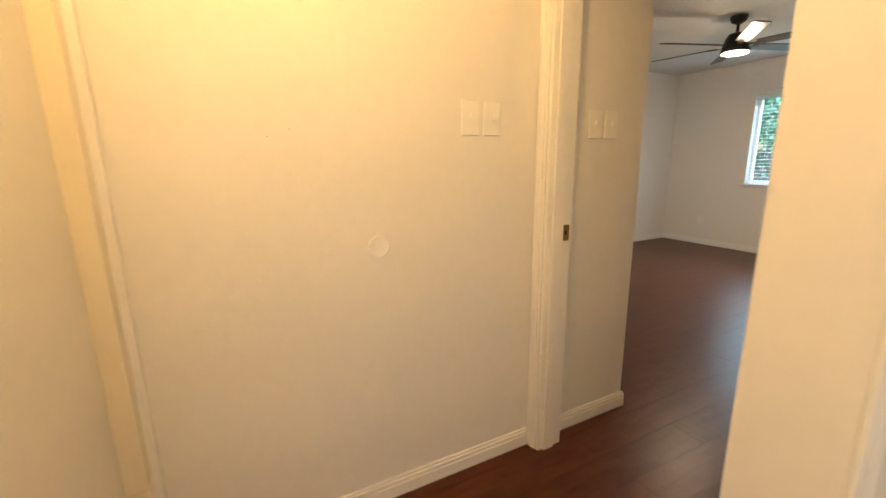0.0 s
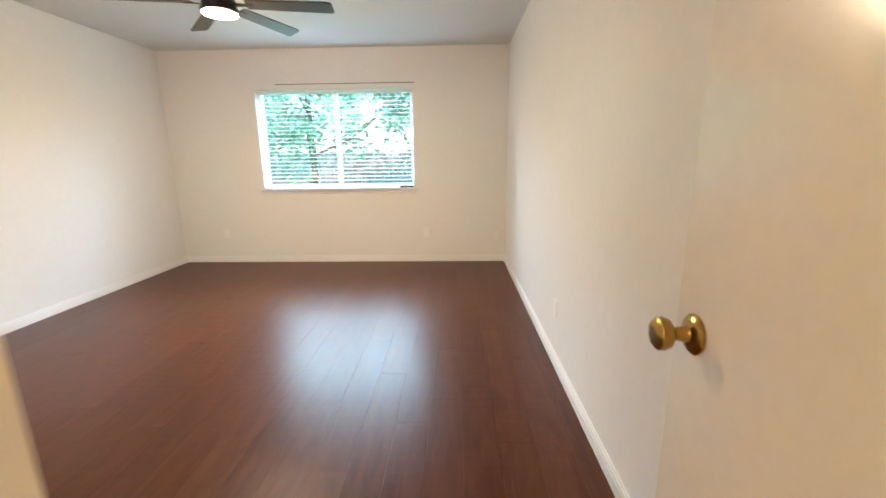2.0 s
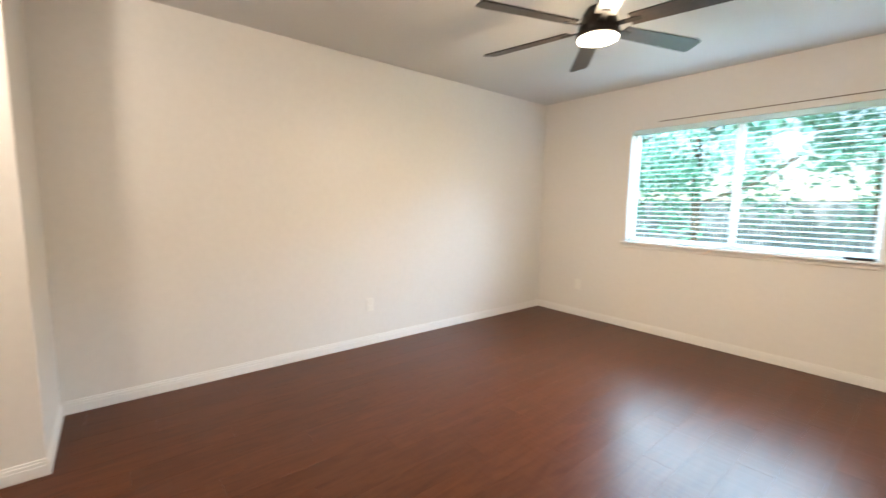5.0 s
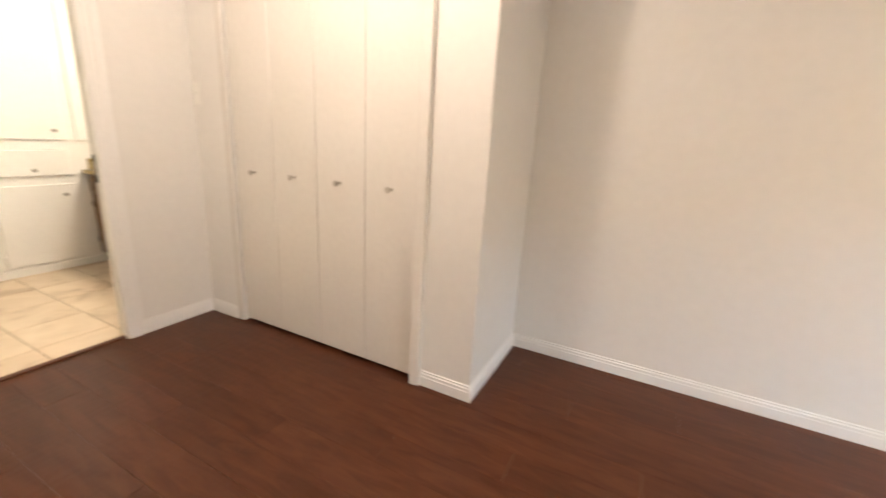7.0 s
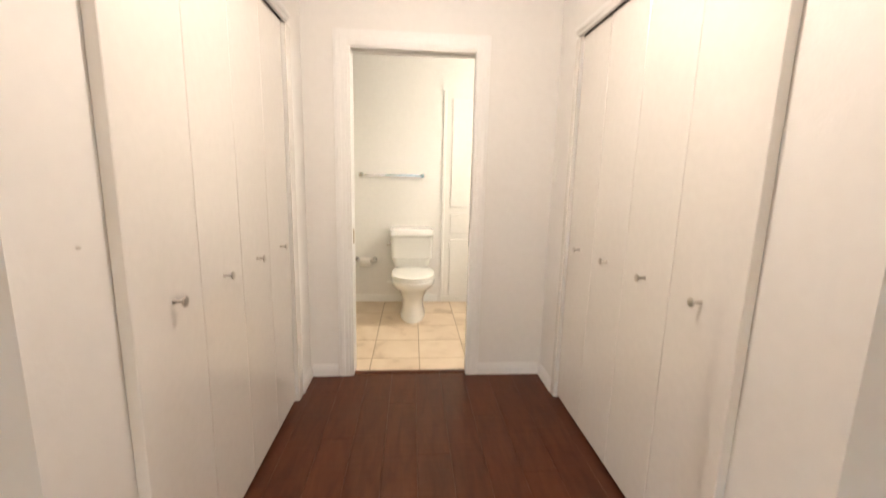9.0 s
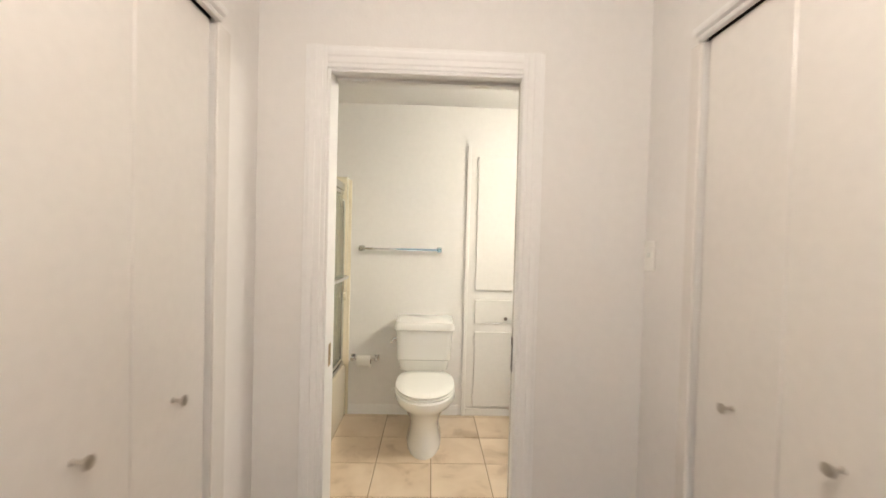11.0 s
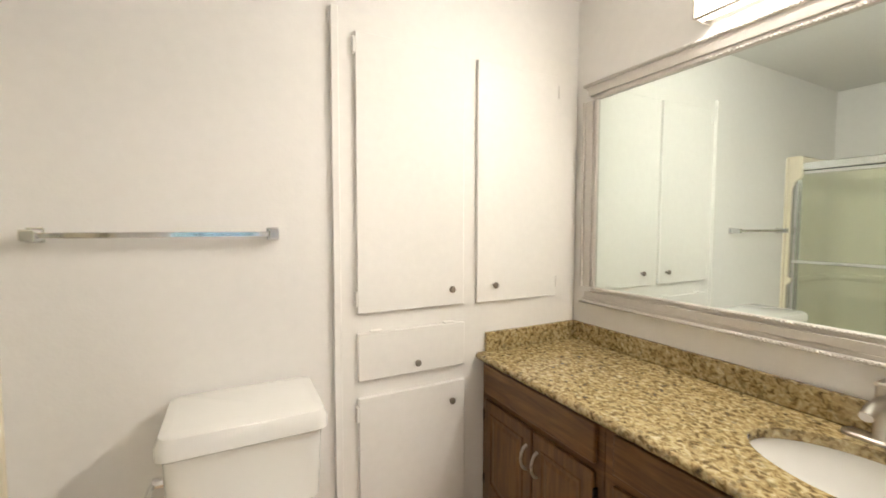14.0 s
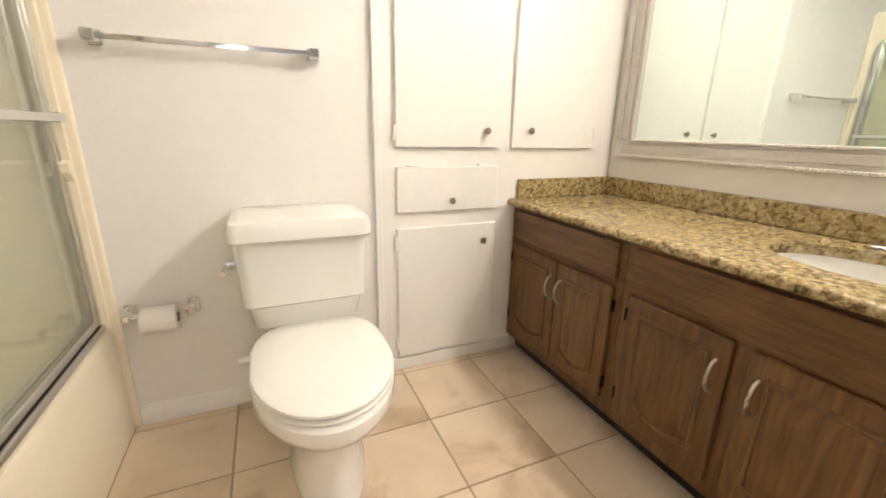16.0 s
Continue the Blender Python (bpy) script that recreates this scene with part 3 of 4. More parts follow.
nail(HX, 0.27, 1.33, 1, 0)
nail(HX, 0.33, 1.35, 1, 0)
nail(CE, 1.70, 1.14, -1, 0)
stop = thing("door_stop", (HX + 0.02, -0.135, 0.37), "small white plastic catch on the corner trim", "door stop")
part("base", boxed((HX + 0.02, HX + 0.028, -0.155, -0.125, 0.362, 0.378), bevel=0.002), PLATE, stop)
part("pin", boxed((HX + 0.028, HX + 0.04, -0.144, -0.136, 0.352, 0.372), bevel=0.002), PLATE, stop)

# ---- window ----
win = thing("window_1", (0.84, NY, WIN[2]), "white-framed sliding window behind open horizontal blinds", "window", kind="structure")
x0, x1, z0, z1 = WIN
part("window_sill", boxed((x0 - 0.035, x1 + 0.035, NY - 0.045, NY + 0.07, z0 - 0.022, z0), bevel=0.004), TRIM, win, "white painted window stool")
part("apron", boxed((x0 - 0.02, x1 + 0.02, NY - 0.012, NY, z0 - 0.06, z0 - 0.022), bevel=0.003), TRIM, win)
fr = part("window_frame", boxed((x0, x0 + 0.035, NY + 0.08, NY + 0.12, z0, z1), (x1 - 0.035, x1, NY + 0.08, NY + 0.12, z0, z1), (x0 + 0.035, x1 - 0.035, NY + 0.08, NY + 0.12, z0, z0 + 0.035), (x0 + 0.035, x1 - 0.035, NY + 0.08, NY + 0.12, z1 - 0.035, z1)), TRIM, win, "white window frame")
part("mullion", boxed((0.815, 0.862, NY + 0.078, NY + 0.122, z0 + 0.035, z1 - 0.035), bevel=0.003), TRIM, win)
for a, b in ((x0 + 0.035, 0.815), (0.862, x1 - 0.035)):
    g = part("pane", boxed((a, b, NY + 0.098, NY + 0.102, z0 + 0.035, z1 - 0.035)), GLASS, win)
    g.visible_shadow = False

blind = thing("window_blind", (0.84, NY + 0.045, WIN[2]), "white horizontal slat blind lowered with its slats open", "blind")
part("head_rail", boxed((x0 + 0.006, x1 - 0.006, NY + 0.012, NY + 0.07, z1 - 0.045, z1 - 0.002), bevel=0.003), SLAT, blind)
part("bottom_rail", boxed((x0 + 0.01, x1 - 0.01, NY + 0.022, NY + 0.066, z0 + 0.004, z0 + 0.022), bevel=0.003), SLAT, blind)
slat_bm = bmesh.new()
prof = [(-0.015, -0.0012), (-0.0075, 0.0003), (0, 0.0008), (0.0075, 0.0003), (0.015, -0.0012)]
rings = [[(xx, d, h) for d, h in prof] + [(xx, d, h - 0.0009) for d, h in reversed(prof)] for xx in (-0.885, 0.885)]
loft(slat_bm, rings)
slat_data = mesh_of("slat", slat_bm, SLAT)
n_slats = 23
for i in range(n_slats):
    s = new("slat", slat_data)
    s.parent = blind
    s.location = (0, 0.0, 0.047 + i * 0.0445)
    s.rotation_euler = (radians(4 + random.uniform(-1.5, 1.5)), 0, 0)
for xx in (0.12, 0.6, 1.08, 1.56):
    bm = bmesh.new()
    rod(bm, (xx, NY + 0.02, z0 + 0.02), (xx, NY + 0.02, z1 - 0.04), 0.0012, n=6)
    part("ladder_cord", bm, SLAT, blind)
bm = bmesh.new()
rod(bm, (x0 + 0.09, NY + 0.008, 1.25), (x0 + 0.09, NY + 0.008, z1 - 0.05), 0.004, n=8)
part("wand", bm, SLAT, blind)
rem = thing("remote_control", (1.64, NY - 0.012, WIN[2]), "small black remote control lying on the window sill", "remote control")
part("body", boxed((1.565, 1.72, NY - 0.03, NY + 0.008, z0 + 0.001, z0 + 0.02), bevel=0.005, seg=2), BLACK, rem)
for i in range(4):
    part("button", boxed((1.585 + i * 0.03, 1.6 + i * 0.03, NY - 0.018, NY - 0.006, z0 + 0.02, z0 + 0.0225), bevel=0.001), NICKEL, rem)
# shadow line over the window, put in as a thin dark brown strip
setting("window_head_shadow", boxed((x0 + 0.25, x1 + 0.03, NY - 0.005, NY, z1 + 0.052, z1 + 0.058)), BARK, "thin dark strip drawn as the shadow line above the window", "trim")


# ---- ceiling fan ----
FX, FY = 0.73, 4.22
fan = thing("ceiling_fan", (FX, FY, H), "dark bronze six-blade ceiling fan with a lit round lamp", "ceiling fan")
bm = bmesh.new()
lathe(bm, [(0.068, 0), (0.068, -0.012), (0.055, -0.045), (0.022, -0.065)], Matrix.Translation((FX, FY, H)))
part("canopy", bm, BRONZE, fan, smooth=True)
bm = bmesh.new()
rod(bm, (FX, FY, H - 0.15), (FX, FY, H - 0.06), 0.0125)
part("downrod", bm, BRONZE, fan, smooth=True)
bm = bmesh.new()
lathe(bm, [(0.03, 0.0), (0.062, -0.012), (0.085, -0.05), (0.10, -0.10), (0.105, -0.13), (0.098, -0.145)], Matrix.Translation((FX, FY, H - 0.13)))
part("motor_housing", bm, BRONZE, fan, smooth=True)
bm = bmesh.new()
lathe(bm, [(0.10, 0.0), (0.112, -0.004), (0.112, -0.022), (0.104, -0.026)], Matrix.Translation((FX, FY, H - 0.268)))
part("lamp_ring", bm, BRONZE, fan, smooth=True)
bm = bmesh.new()
lathe(bm, [(0.103, 0.0), (0.10, -0.008), (0.07, -0.014), (0.0, -0.016)], Matrix.Translation((FX, FY, H - 0.294)))
lens = part("lamp_lens", bm, FANGLOW, fan, "glowing round white diffuser", True)
lens.visible_shadow = False
for i in range(6):
    a = radians(11 + 60 * i)
    m = Matrix.Translation((FX, FY, H - 0.235)) @ Matrix.Rotation(a, 4, "Z") @ Matrix.Rotation(radians(-12), 4, "X")
    bm = bmesh.new()
    outline = [(0.16, -0.045), (0.66, -0.062), (0.695, -0.05), (0.705, 0.045), (0.69, 0.058), (0.16, 0.05)]
    loft(bm, [[m @ Vector((x, y, z)) for x, y in outline] for z in (-0.004, 0.004)])
    b = part("blade", bm, BLADE, fan, "dark walnut fan blade")
    bm = bmesh.new()
    box(bm, 0.085, 0.21, -0.018, 0.018, -0.009, -0.004, bevel=0.002)
    bmesh.ops.transform(bm, matrix=m, verts=bm.verts[:])
    part("bracket", bm, BRONZE, b)

hl = thing("hall_ceiling_light", (2.46, 0.3, H), "round warm hall ceiling light with a glass dome", "ceiling light")
bm = bmesh.new()
lathe(bm, [(0.15, 0), (0.155, -0.01), (0.15, -0.03)], Matrix.Translation((2.46, 0.3, H)))
part("rim", bm, NICKEL, hl, smooth=True)
bm = bmesh.new()
lathe(bm, [(0.145, 0), (0.13, -0.03), (0.09, -0.055), (0.0, -0.07)], Matrix.Translation((2.46, 0.3, H - 0.03)))
part("dome", bm, HALLGLOW, hl, smooth=True).visible_shadow = False
pl = thing("passage_ceiling_light", (0.27, 1.4, H), "round white ceiling light over the closet passage", "ceiling light")
bm = bmesh.new()
lathe(bm, [(0.14, 0), (0.145, -0.01), (0.14, -0.03)], Matrix.Translation((0.27, 1.4, H)))
part("rim", bm, NICKEL, pl, smooth=True)
bm = bmesh.new()
lathe(bm, [(0.135, 0), (0.12, -0.03), (0.08, -0.05), (0.0, -0.06)], Matrix.Translation((0.27, 1.4, H - 0.03)))
part("dome", bm, PASSGLOW, pl, smooth=True).visible_shadow = False

# ---- bathroom: tub and shower ----
tub = thing("bathtub", (1.39, -0.87, 0), "cream fibreglass bathtub with a moulded wall surround", "bathtub")
bm = bmesh.new()
TY0, TY1, TXA, TXB = BY + 0.002, -0.122, 1.0, TX - 0.002


def ring(x0, x1, y0, y1, z, r, n=6):
    pts = []
    for cx, cy, a0 in ((x1 - r, y1 - r, 0), (x0 + r, y1 - r, 90), (x0 + r, y0 + r, 180), (x1 - r, y0 + r, 270)):
        for i in range(n + 1):
            a = radians(a0 + 90 * i / n)
            pts.append((cx + r * math.cos(a), cy + r * math.sin(a), z))
    return pts


loft(bm, [ring(TXA, TXB, TY0, TY1, 0.0, 0.004), ring(TXA, TXB, TY0, TY1, 0.37, 0.006), ring(TXA + 0.012, TXB, TY0, TY1, 0.395, 0.012), ring(TXA + 0.03, TXB - 0.01, TY0 + 0.01, TY1 - 0.01, 0.40, 0.02),
          ring(TXA + 0.10, TXB - 0.06, TY0 + 0.08, TY1 - 0.08, 0.395, 0.09), ring(TXA + 0.125, TXB - 0.09, TY0 + 0.11, TY1 - 0.11, 0.36, 0.11), ring(TXA + 0.17, TXB - 0.14, TY0 + 0.18, TY1 - 0.2, 0.08, 0.13), ring(TXA + 0.22, TXB - 0.19, TY0 + 0.25, TY1 - 0.27, 0.055, 0.12)])
part("basin", bm, CREAM, tub, "cream moulded tub with a plain apron", True)


def surround_ring(z, d, r):
    """Open-fronted path round three walls, d proud of them, as a closed thin ring."""
    x0, x1, y0, y1 = TXA + 0.004, TXB - d, TY0 + d, TY1 - d
    inner = [(x0, y0)]
    for cx, cy, a0 in ((x1 - r, y0 + r, 270), (x1 - r, y1 - r, 0)):
        for i in range(9):
            a = radians(a0 + 90 * i / 8)
            inner.append((cx + r * math.cos(a), cy + r * math.sin(a)))
    inner.append((x0, y1))
    outer = [(x0, TY1), (TXB, TY1), (TXB, TY0), (x0, TY0)]
    return [(x, y, z) for x, y in inner + outer]


bm = bmesh.new()
loft(bm, [surround_ring(z, d, r) for z, d, r in ((0.402, 0.02, 0.10), (0.90, 0.022, 0.11), (0.93, 0.05, 0.11), (0.955, 0.052, 0.11), (0.965, 0.03, 0.11), (1.60, 0.03, 0.11), (1.66, 0.045, 0.12), (1.70, 0.085, 0.12), (1.72, 0.09, 0.12), (1.84, 0.09, 0.12), (1.85, 0.08, 0.12))])
part("surround", bm, CREAM, tub, "cream moulded shower surround with a ledge", True)
part("flange", boxed((0.978, 1.045, BY + 0.002, BY + 0.016, 0.0, 1.84), bevel=0.006, seg=2), CREAM, tub)

GX = 1.045
shower = thing("shower_door", (GX, -0.87, 0.40), "sliding glass shower doors in aluminium frames pushed to the far end", "shower door")
part("top_rail", boxed((GX - 0.028, GX + 0.03, BY + 0.016, -0.14, 1.745, 1.80), bevel=0.006), ALU, shower, "bright aluminium head rail")
part("track_shadow", boxed((GX - 0.02, GX + 0.02, BY + 0.02, -0.145, 1.735, 1.745)), DARK, shower)
part("bottom_track", boxed((GX - 0.03, GX + 0.03, BY + 0.016, -0.14, 0.40, 0.425), bevel=0.005), ALU, shower)
part("wall_channel", boxed((GX - 0.022, GX + 0.026, BY + 0.016, BY + 0.042, 0.425, 1.745), bevel=0.003), ALU, shower)
part("wall_channel", boxed((GX - 0.022, GX + 0.026, -0.166, -0.14, 0.425, 1.745), bevel=0.003), ALU, shower)
for nm, x, y0, y1 in (("outer_panel", GX - 0.012, -1.585, -0.86), ("inner_panel", GX + 0.014, -1.572, -0.83)):
    p = part(nm, boxed((x - 0.0025, x + 0.0025, y0 + 0.02, y1 - 0.02, 0.455, 1.72)), SHGLASS, shower, "faintly green obscure glass pane")
    p.visible_shadow = False
    for a, b, c, d in ((y0, y0 + 0.022, 0.43, 1.742), (y1 - 0.022, y1, 0.43, 1.742), (y0 + 0.022, y1 - 0.022, 0.43, 0.455), (y0 + 0.022, y1 - 0.022, 1.715, 1.742)):
        part("panel_frame", boxed((x - 0.009, x + 0.009, a, b, c, d), bevel=0.003), ALU, p)
for x, y0, y1, z in ((GX - 0.06, -1.57, -0.875, 1.085), (GX + 0.055, -1.55, -0.845, 1.075)):
    bm = boxed((x - 0.005, x + 0.005, y0, y1, z - 0.011, z + 0.011), bevel=0.004, seg=2)
    tb = part("towel_bar", bm, CHROME, shower, "flat bright towel bar across the shower door")
    s = 1 if x < GX else -1
    for yy in (y0 + 0.012, y1 - 0.012):
        part("bracket", boxed((min(x, x + s * 0.045), max(x, x + s * 0.045), yy - 0.012, yy + 0.012, z - 0.014, z + 0.014), bevel=0.004), CHROME, tb)

hook = thing("over_rail_hook", (GX - 0.03, -0.875, 1.8), "bright metal hook hung over the shower door rail", "hook")
part("strap", boxed((GX - 0.034, GX - 0.0295, -0.895, -0.86, 1.70, 1.805), (GX - 0.034, GX + 0.034, -0.895, -0.86, 1.801, 1.805)), CHROME, hook)
for dz in (0.0, 0.035):
    bm = bmesh.new()
    tube(bm, [(GX - 0.034, -0.877, 1.735 + dz), (GX - 0.055, -0.877, 1.728 + dz), (GX - 0.075, -0.88, 1.74 + dz), (GX - 0.085, -0.882, 1.76 + dz)], 0.003, 8)
    part("prong", bm, CHROME, hook, smooth=True)

# ---- toilet ----
CX = 0.369
toilet = thing("toilet", (CX, -1.2, 0), "white porcelain two-piece toilet with its seat lid closed", "toilet")


def oval(cx, y0, y1, w, z, n=36, flat=0.0):
    """An egg-shaped ring from y0 (back) to y1 (front), w half wide; flat squares the back."""
    cy, ry = (y0 + y1) / 2, (y1 - y0) / 2
    pts = []
    for i in range(n):
        a = 2 * math.pi * i / n
        s, c = math.sin(a), math.cos(a)
        k = 1.0
        if s < 0 and flat:
            e = 1 - flat
            pts.append((cx + w * math.copysign(abs(c) ** e, c), cy + ry * math.copysign(abs(s) ** e, s), z))
        else:
            pts.append((cx + w * c * k, cy + ry * s, z))
    return pts


bm = bmesh.new()
loft(bm, [oval(CX, -1.50, -0.955, 0.115, 0.0, flat=0.4), oval(CX, -1.50, -0.95, 0.118, 0.03, flat=0.4), oval(CX, -1.48, -0.985, 0.098, 0.10, flat=0.35), oval(CX, -1.47, -0.985, 0.105, 0.19, flat=0.3), oval(CX, -1.46, -0.94, 0.145, 0.28, flat=0.3), oval(CX, -1.45, -0.862, 0.188, 0.325, flat=0.3), oval(CX, -1.44, -0.842, 0.202, 0.36, flat=0.3), oval(CX, -1.44, -0.845, 0.200, 0.388, flat=0.3), oval(CX, -1.435, -0.858, 0.192, 0.396, flat=0.3)])
part("bowl", bm, CHINA, toilet, smooth=True)
bm = bmesh.new()
loft(bm, [ring(CX - 0.10, CX + 0.10, -1.60, -1.38, 0.30, 0.03), ring(CX - 0.13, CX + 0.13, -1.60, -1.37, 0.395, 0.03)])
part("deck", bm, CHINA, toilet, smooth=True)
for z0, z1, g, nm in ((0.397, 0.414, 0.0, "seat"), (0.417, 0.436, 0.002, "seat_lid")):
    bm = bmesh.new()
    loft(bm, [oval(CX, -1.372 + g, -0.862, 0.190, z0, flat=0.45), oval(CX, -1.378 + g, -0.856, 0.195, z0 + 0.005, flat=0.45), oval(CX, -1.378 + g, -0.856, 0.195, z1 - 0.007, flat=0.45), oval(CX, -1.37 + g, -0.866, 0.185, z1 - 0.001, flat=0.45), oval(CX, -1.30, -0.93, 0.12, z1 + 0.002, flat=0.45)])
    part(nm, bm, SEAT, toilet, "closed white plastic seat lid" if nm == "seat_lid" else "", True)
for dx in (-0.08, 0.08):
    part("seat_hinge", boxed((CX + dx - 0.022, CX + dx + 0.022, -1.40, -1.36, 0.397, 0.43), bevel=0.006, seg=2), SEAT, toilet)
CX = 0.384                     # the tank sits a little off the bowl
bm = bmesh.new()
loft(bm, [ring(CX - 0.145, CX + 0.145, -1.60, -1.39, 0.412, 0.05), ring(CX - 0.172, CX + 0.172, -1.605, -1.36, 0.436, 0.05), ring(CX - 0.184, CX + 0.184, -1.61, -1.338, 0.516, 0.04), ring(CX - 0.195, CX + 0.195, -1.61, -1.326, 0.524, 0.04), ring(CX - 0.204, CX + 0.204, -1.612, -1.318, 0.735, 0.04)])
part("tank", bm, CHINA, toilet, smooth=True)
bm = bmesh.new()
loft(bm, [ring(CX - 0.212, CX + 0.212, -1.618, -1.307, 0.735, 0.035), ring(CX - 0.217, CX + 0.217, -1.62, -1.300, 0.742, 0.035), ring(CX - 0.217, CX + 0.217, -1.62, -1.300, 0.775, 0.035), ring(CX - 0.208, CX + 0.208, -1.616, -1.31, 0.795, 0.035), ring(CX - 0.185, CX + 0.185, -1.60, -1.34, 0.801, 0.03)])
part("tank_lid", bm, CHINA, toilet, smooth=True)
bm = bmesh.new()
rod(bm, (CX + 0.20, -1.36, 0.665), (CX + 0.225, -1.36, 0.665), 0.014)
tube(bm, [(CX + 0.222, -1.36, 0.665), (CX + 0.228, -1.335, 0.663), (CX + 0.232, -1.30, 0.655)], 0.007, 10)
part("flush_lever", bm, CHROME, toilet, "chrome flush lever", True)
bm = bmesh.new()
tube(bm, [(CX + 0.13, -1.52, 0.40), (CX + 0.145, -1.53, 0.33), (CX + 0.19, -1.56, 0.27), (CX + 0.20, -1.585, 0.23), (CX + 0.20, -1.629, 0.22)], 0.006, 10)
rod(bm, (CX + 0.20, -1.60, 0.222), (CX + 0.20, -1.555, 0.222), 0.013)
rod(bm, (CX + 0.205, -1.565, 0.222), (CX + 0.25, -1.565, 0.222), 0.016, 0.012)
part("water_valve", bm, TRIM, toilet, "painted water supply valve and hose", True)

# ---- towel bar and paper ----
bar = thing("towel_bar", (0.59, BY, 1.31), "square chrome towel bar mounted on the wall above the toilet", "towel bar")
for x in (0.285, 0.893):
    part("bracket", boxed((x - 0.02, x + 0.02, BY, BY + 0.012, 1.288, 1.332), (x - 0.016, x + 0.016, BY + 0.012, BY + 0.068, 1.294, 1.326), bevel=0.003), CHROME, bar)
part("bar", boxed((0.30, 0.878, BY + 0.042, BY + 0.056, 1.302, 1.318), bevel=0.002), CHROME, bar)
tp = thing("toilet_paper_holder", (0.85, BY, 0.45), "chrome wall toilet paper holder beside the toilet", "paper holder")
for x in (0.757, 0.943):
    part("arm", boxed((x - 0.02, x + 0.02, BY, BY + 0.01, 0.425, 0.475), (x - 0.011, x + 0.011, BY + 0.01, BY + 0.075, 0.438, 0.464), bevel=0.003), CHROME, tp)
bm = bmesh.new()
rod(bm, (0.765, BY + 0.062, 0.452), (0.935, BY + 0.062, 0.452), 0.008)
part("roller", bm, CHROME, tp, smooth=True)
roll = thing("toilet_paper_roll", (0.85, BY + 0.062, 0.44), "white toilet paper roll on the chrome holder", "toilet paper")
bm = bmesh.new()
lathe(bm, [(0.02, -0.052), (0.043, -0.052), (0.045, -0.05), (0.045, 0.05), (0.043, 0.052), (0.02, 0.052)], Matrix.Translation((0.85, BY + 0.064, 0.434)) @ Matrix.Rotation(radians(90), 4, "Y"))
part("paper", bm, PAPER, roll, smooth=True)
bm = bmesh.new()
rod(bm, (0.797, BY + 0.064, 0.436), (0.903, BY + 0.064, 0.436), 0.0205)
part("core", bm, BARK, roll, smooth=True)

# ---- linen cabinet in the back wall ----
linen = thing("linen_cabinet", (-0.5, BY, 0), "white painted built-in linen cabinet with flat doors and dark knobs", "cabinet")
part("face_frame", boxed((-1.13, 0.055, BY, BY + 0.006, 0.0, 2.125)), CABP, linen)
part("edge_trim", boxed((0.055, 0.082, BY, BY + 0.022, 0.0, 2.125), bevel=0.002), CABP, linen)


def cab_door(nm, x0, x1, z0, z1, kx, kz, hinges):
    F = BY + 0.006
    d = part(nm, boxed((x0, x1, F + 0.001, F + 0.018, z0, z1), bevel=0.003), CABP, linen)
    bm = bmesh.new()
    lathe(bm, [(0.006, 0), (0.006, 0.010), (0.013, 0.014), (0.0145, 0.020), (0.011, 0.025), (0.004, 0.027)], Matrix.Translation((kx, F + 0.018, kz)) @ Matrix.Rotation(radians(-90), 4, "X"), 16)
    part("knob", bm, KNOB, d, "small round dark nickel knob", True)
    for hx, hz, flat in hinges:
        if flat:
            part("hinge", boxed((hx - 0.025, hx + 0.025, F, F + 0.021, hz - 0.004, hz + 0.004), bevel=0.002), CABP, d)
        else:
            part("hinge", boxed((hx - 0.005, hx + 0.005, F, F + 0.021, hz - 0.03, hz + 0.03), bevel=0.002), CABP, d)


cab_door("upper_door", -0.470, -0.005, 1.002, 2.052, -0.405, 1.072, ((0.0, 1.06, 0), (0.0, 2.0, 0)))
cab_door("upper_door", -0.990, -0.537, 1.0, 2.047, -0.625, 1.075, ((-0.995, 1.07, 0), (-0.995, 1.98, 0)))
cab_door("drop_front", -0.475, -0.007, 0.738, 0.925, -0.248, 0.783, ((-0.08, 0.93, 1), (-0.40, 0.93, 1)))
cab_door("lower_door", -0.478, -0.007, 0.076, 0.672, -0.407, 0.594, ((-0.002, 0.14, 0), (-0.002, 0.61, 0)))
part("plinth", boxed((-0.60, 0.05, BY + 0.006, BY + 0.016, 0.001, 0.06), bevel=0.003), CABP, linen)

# ---- vanity ----
VY0, VY1, VF = BY + 0.008, -0.125, -0.585
VB = WX + 0.004


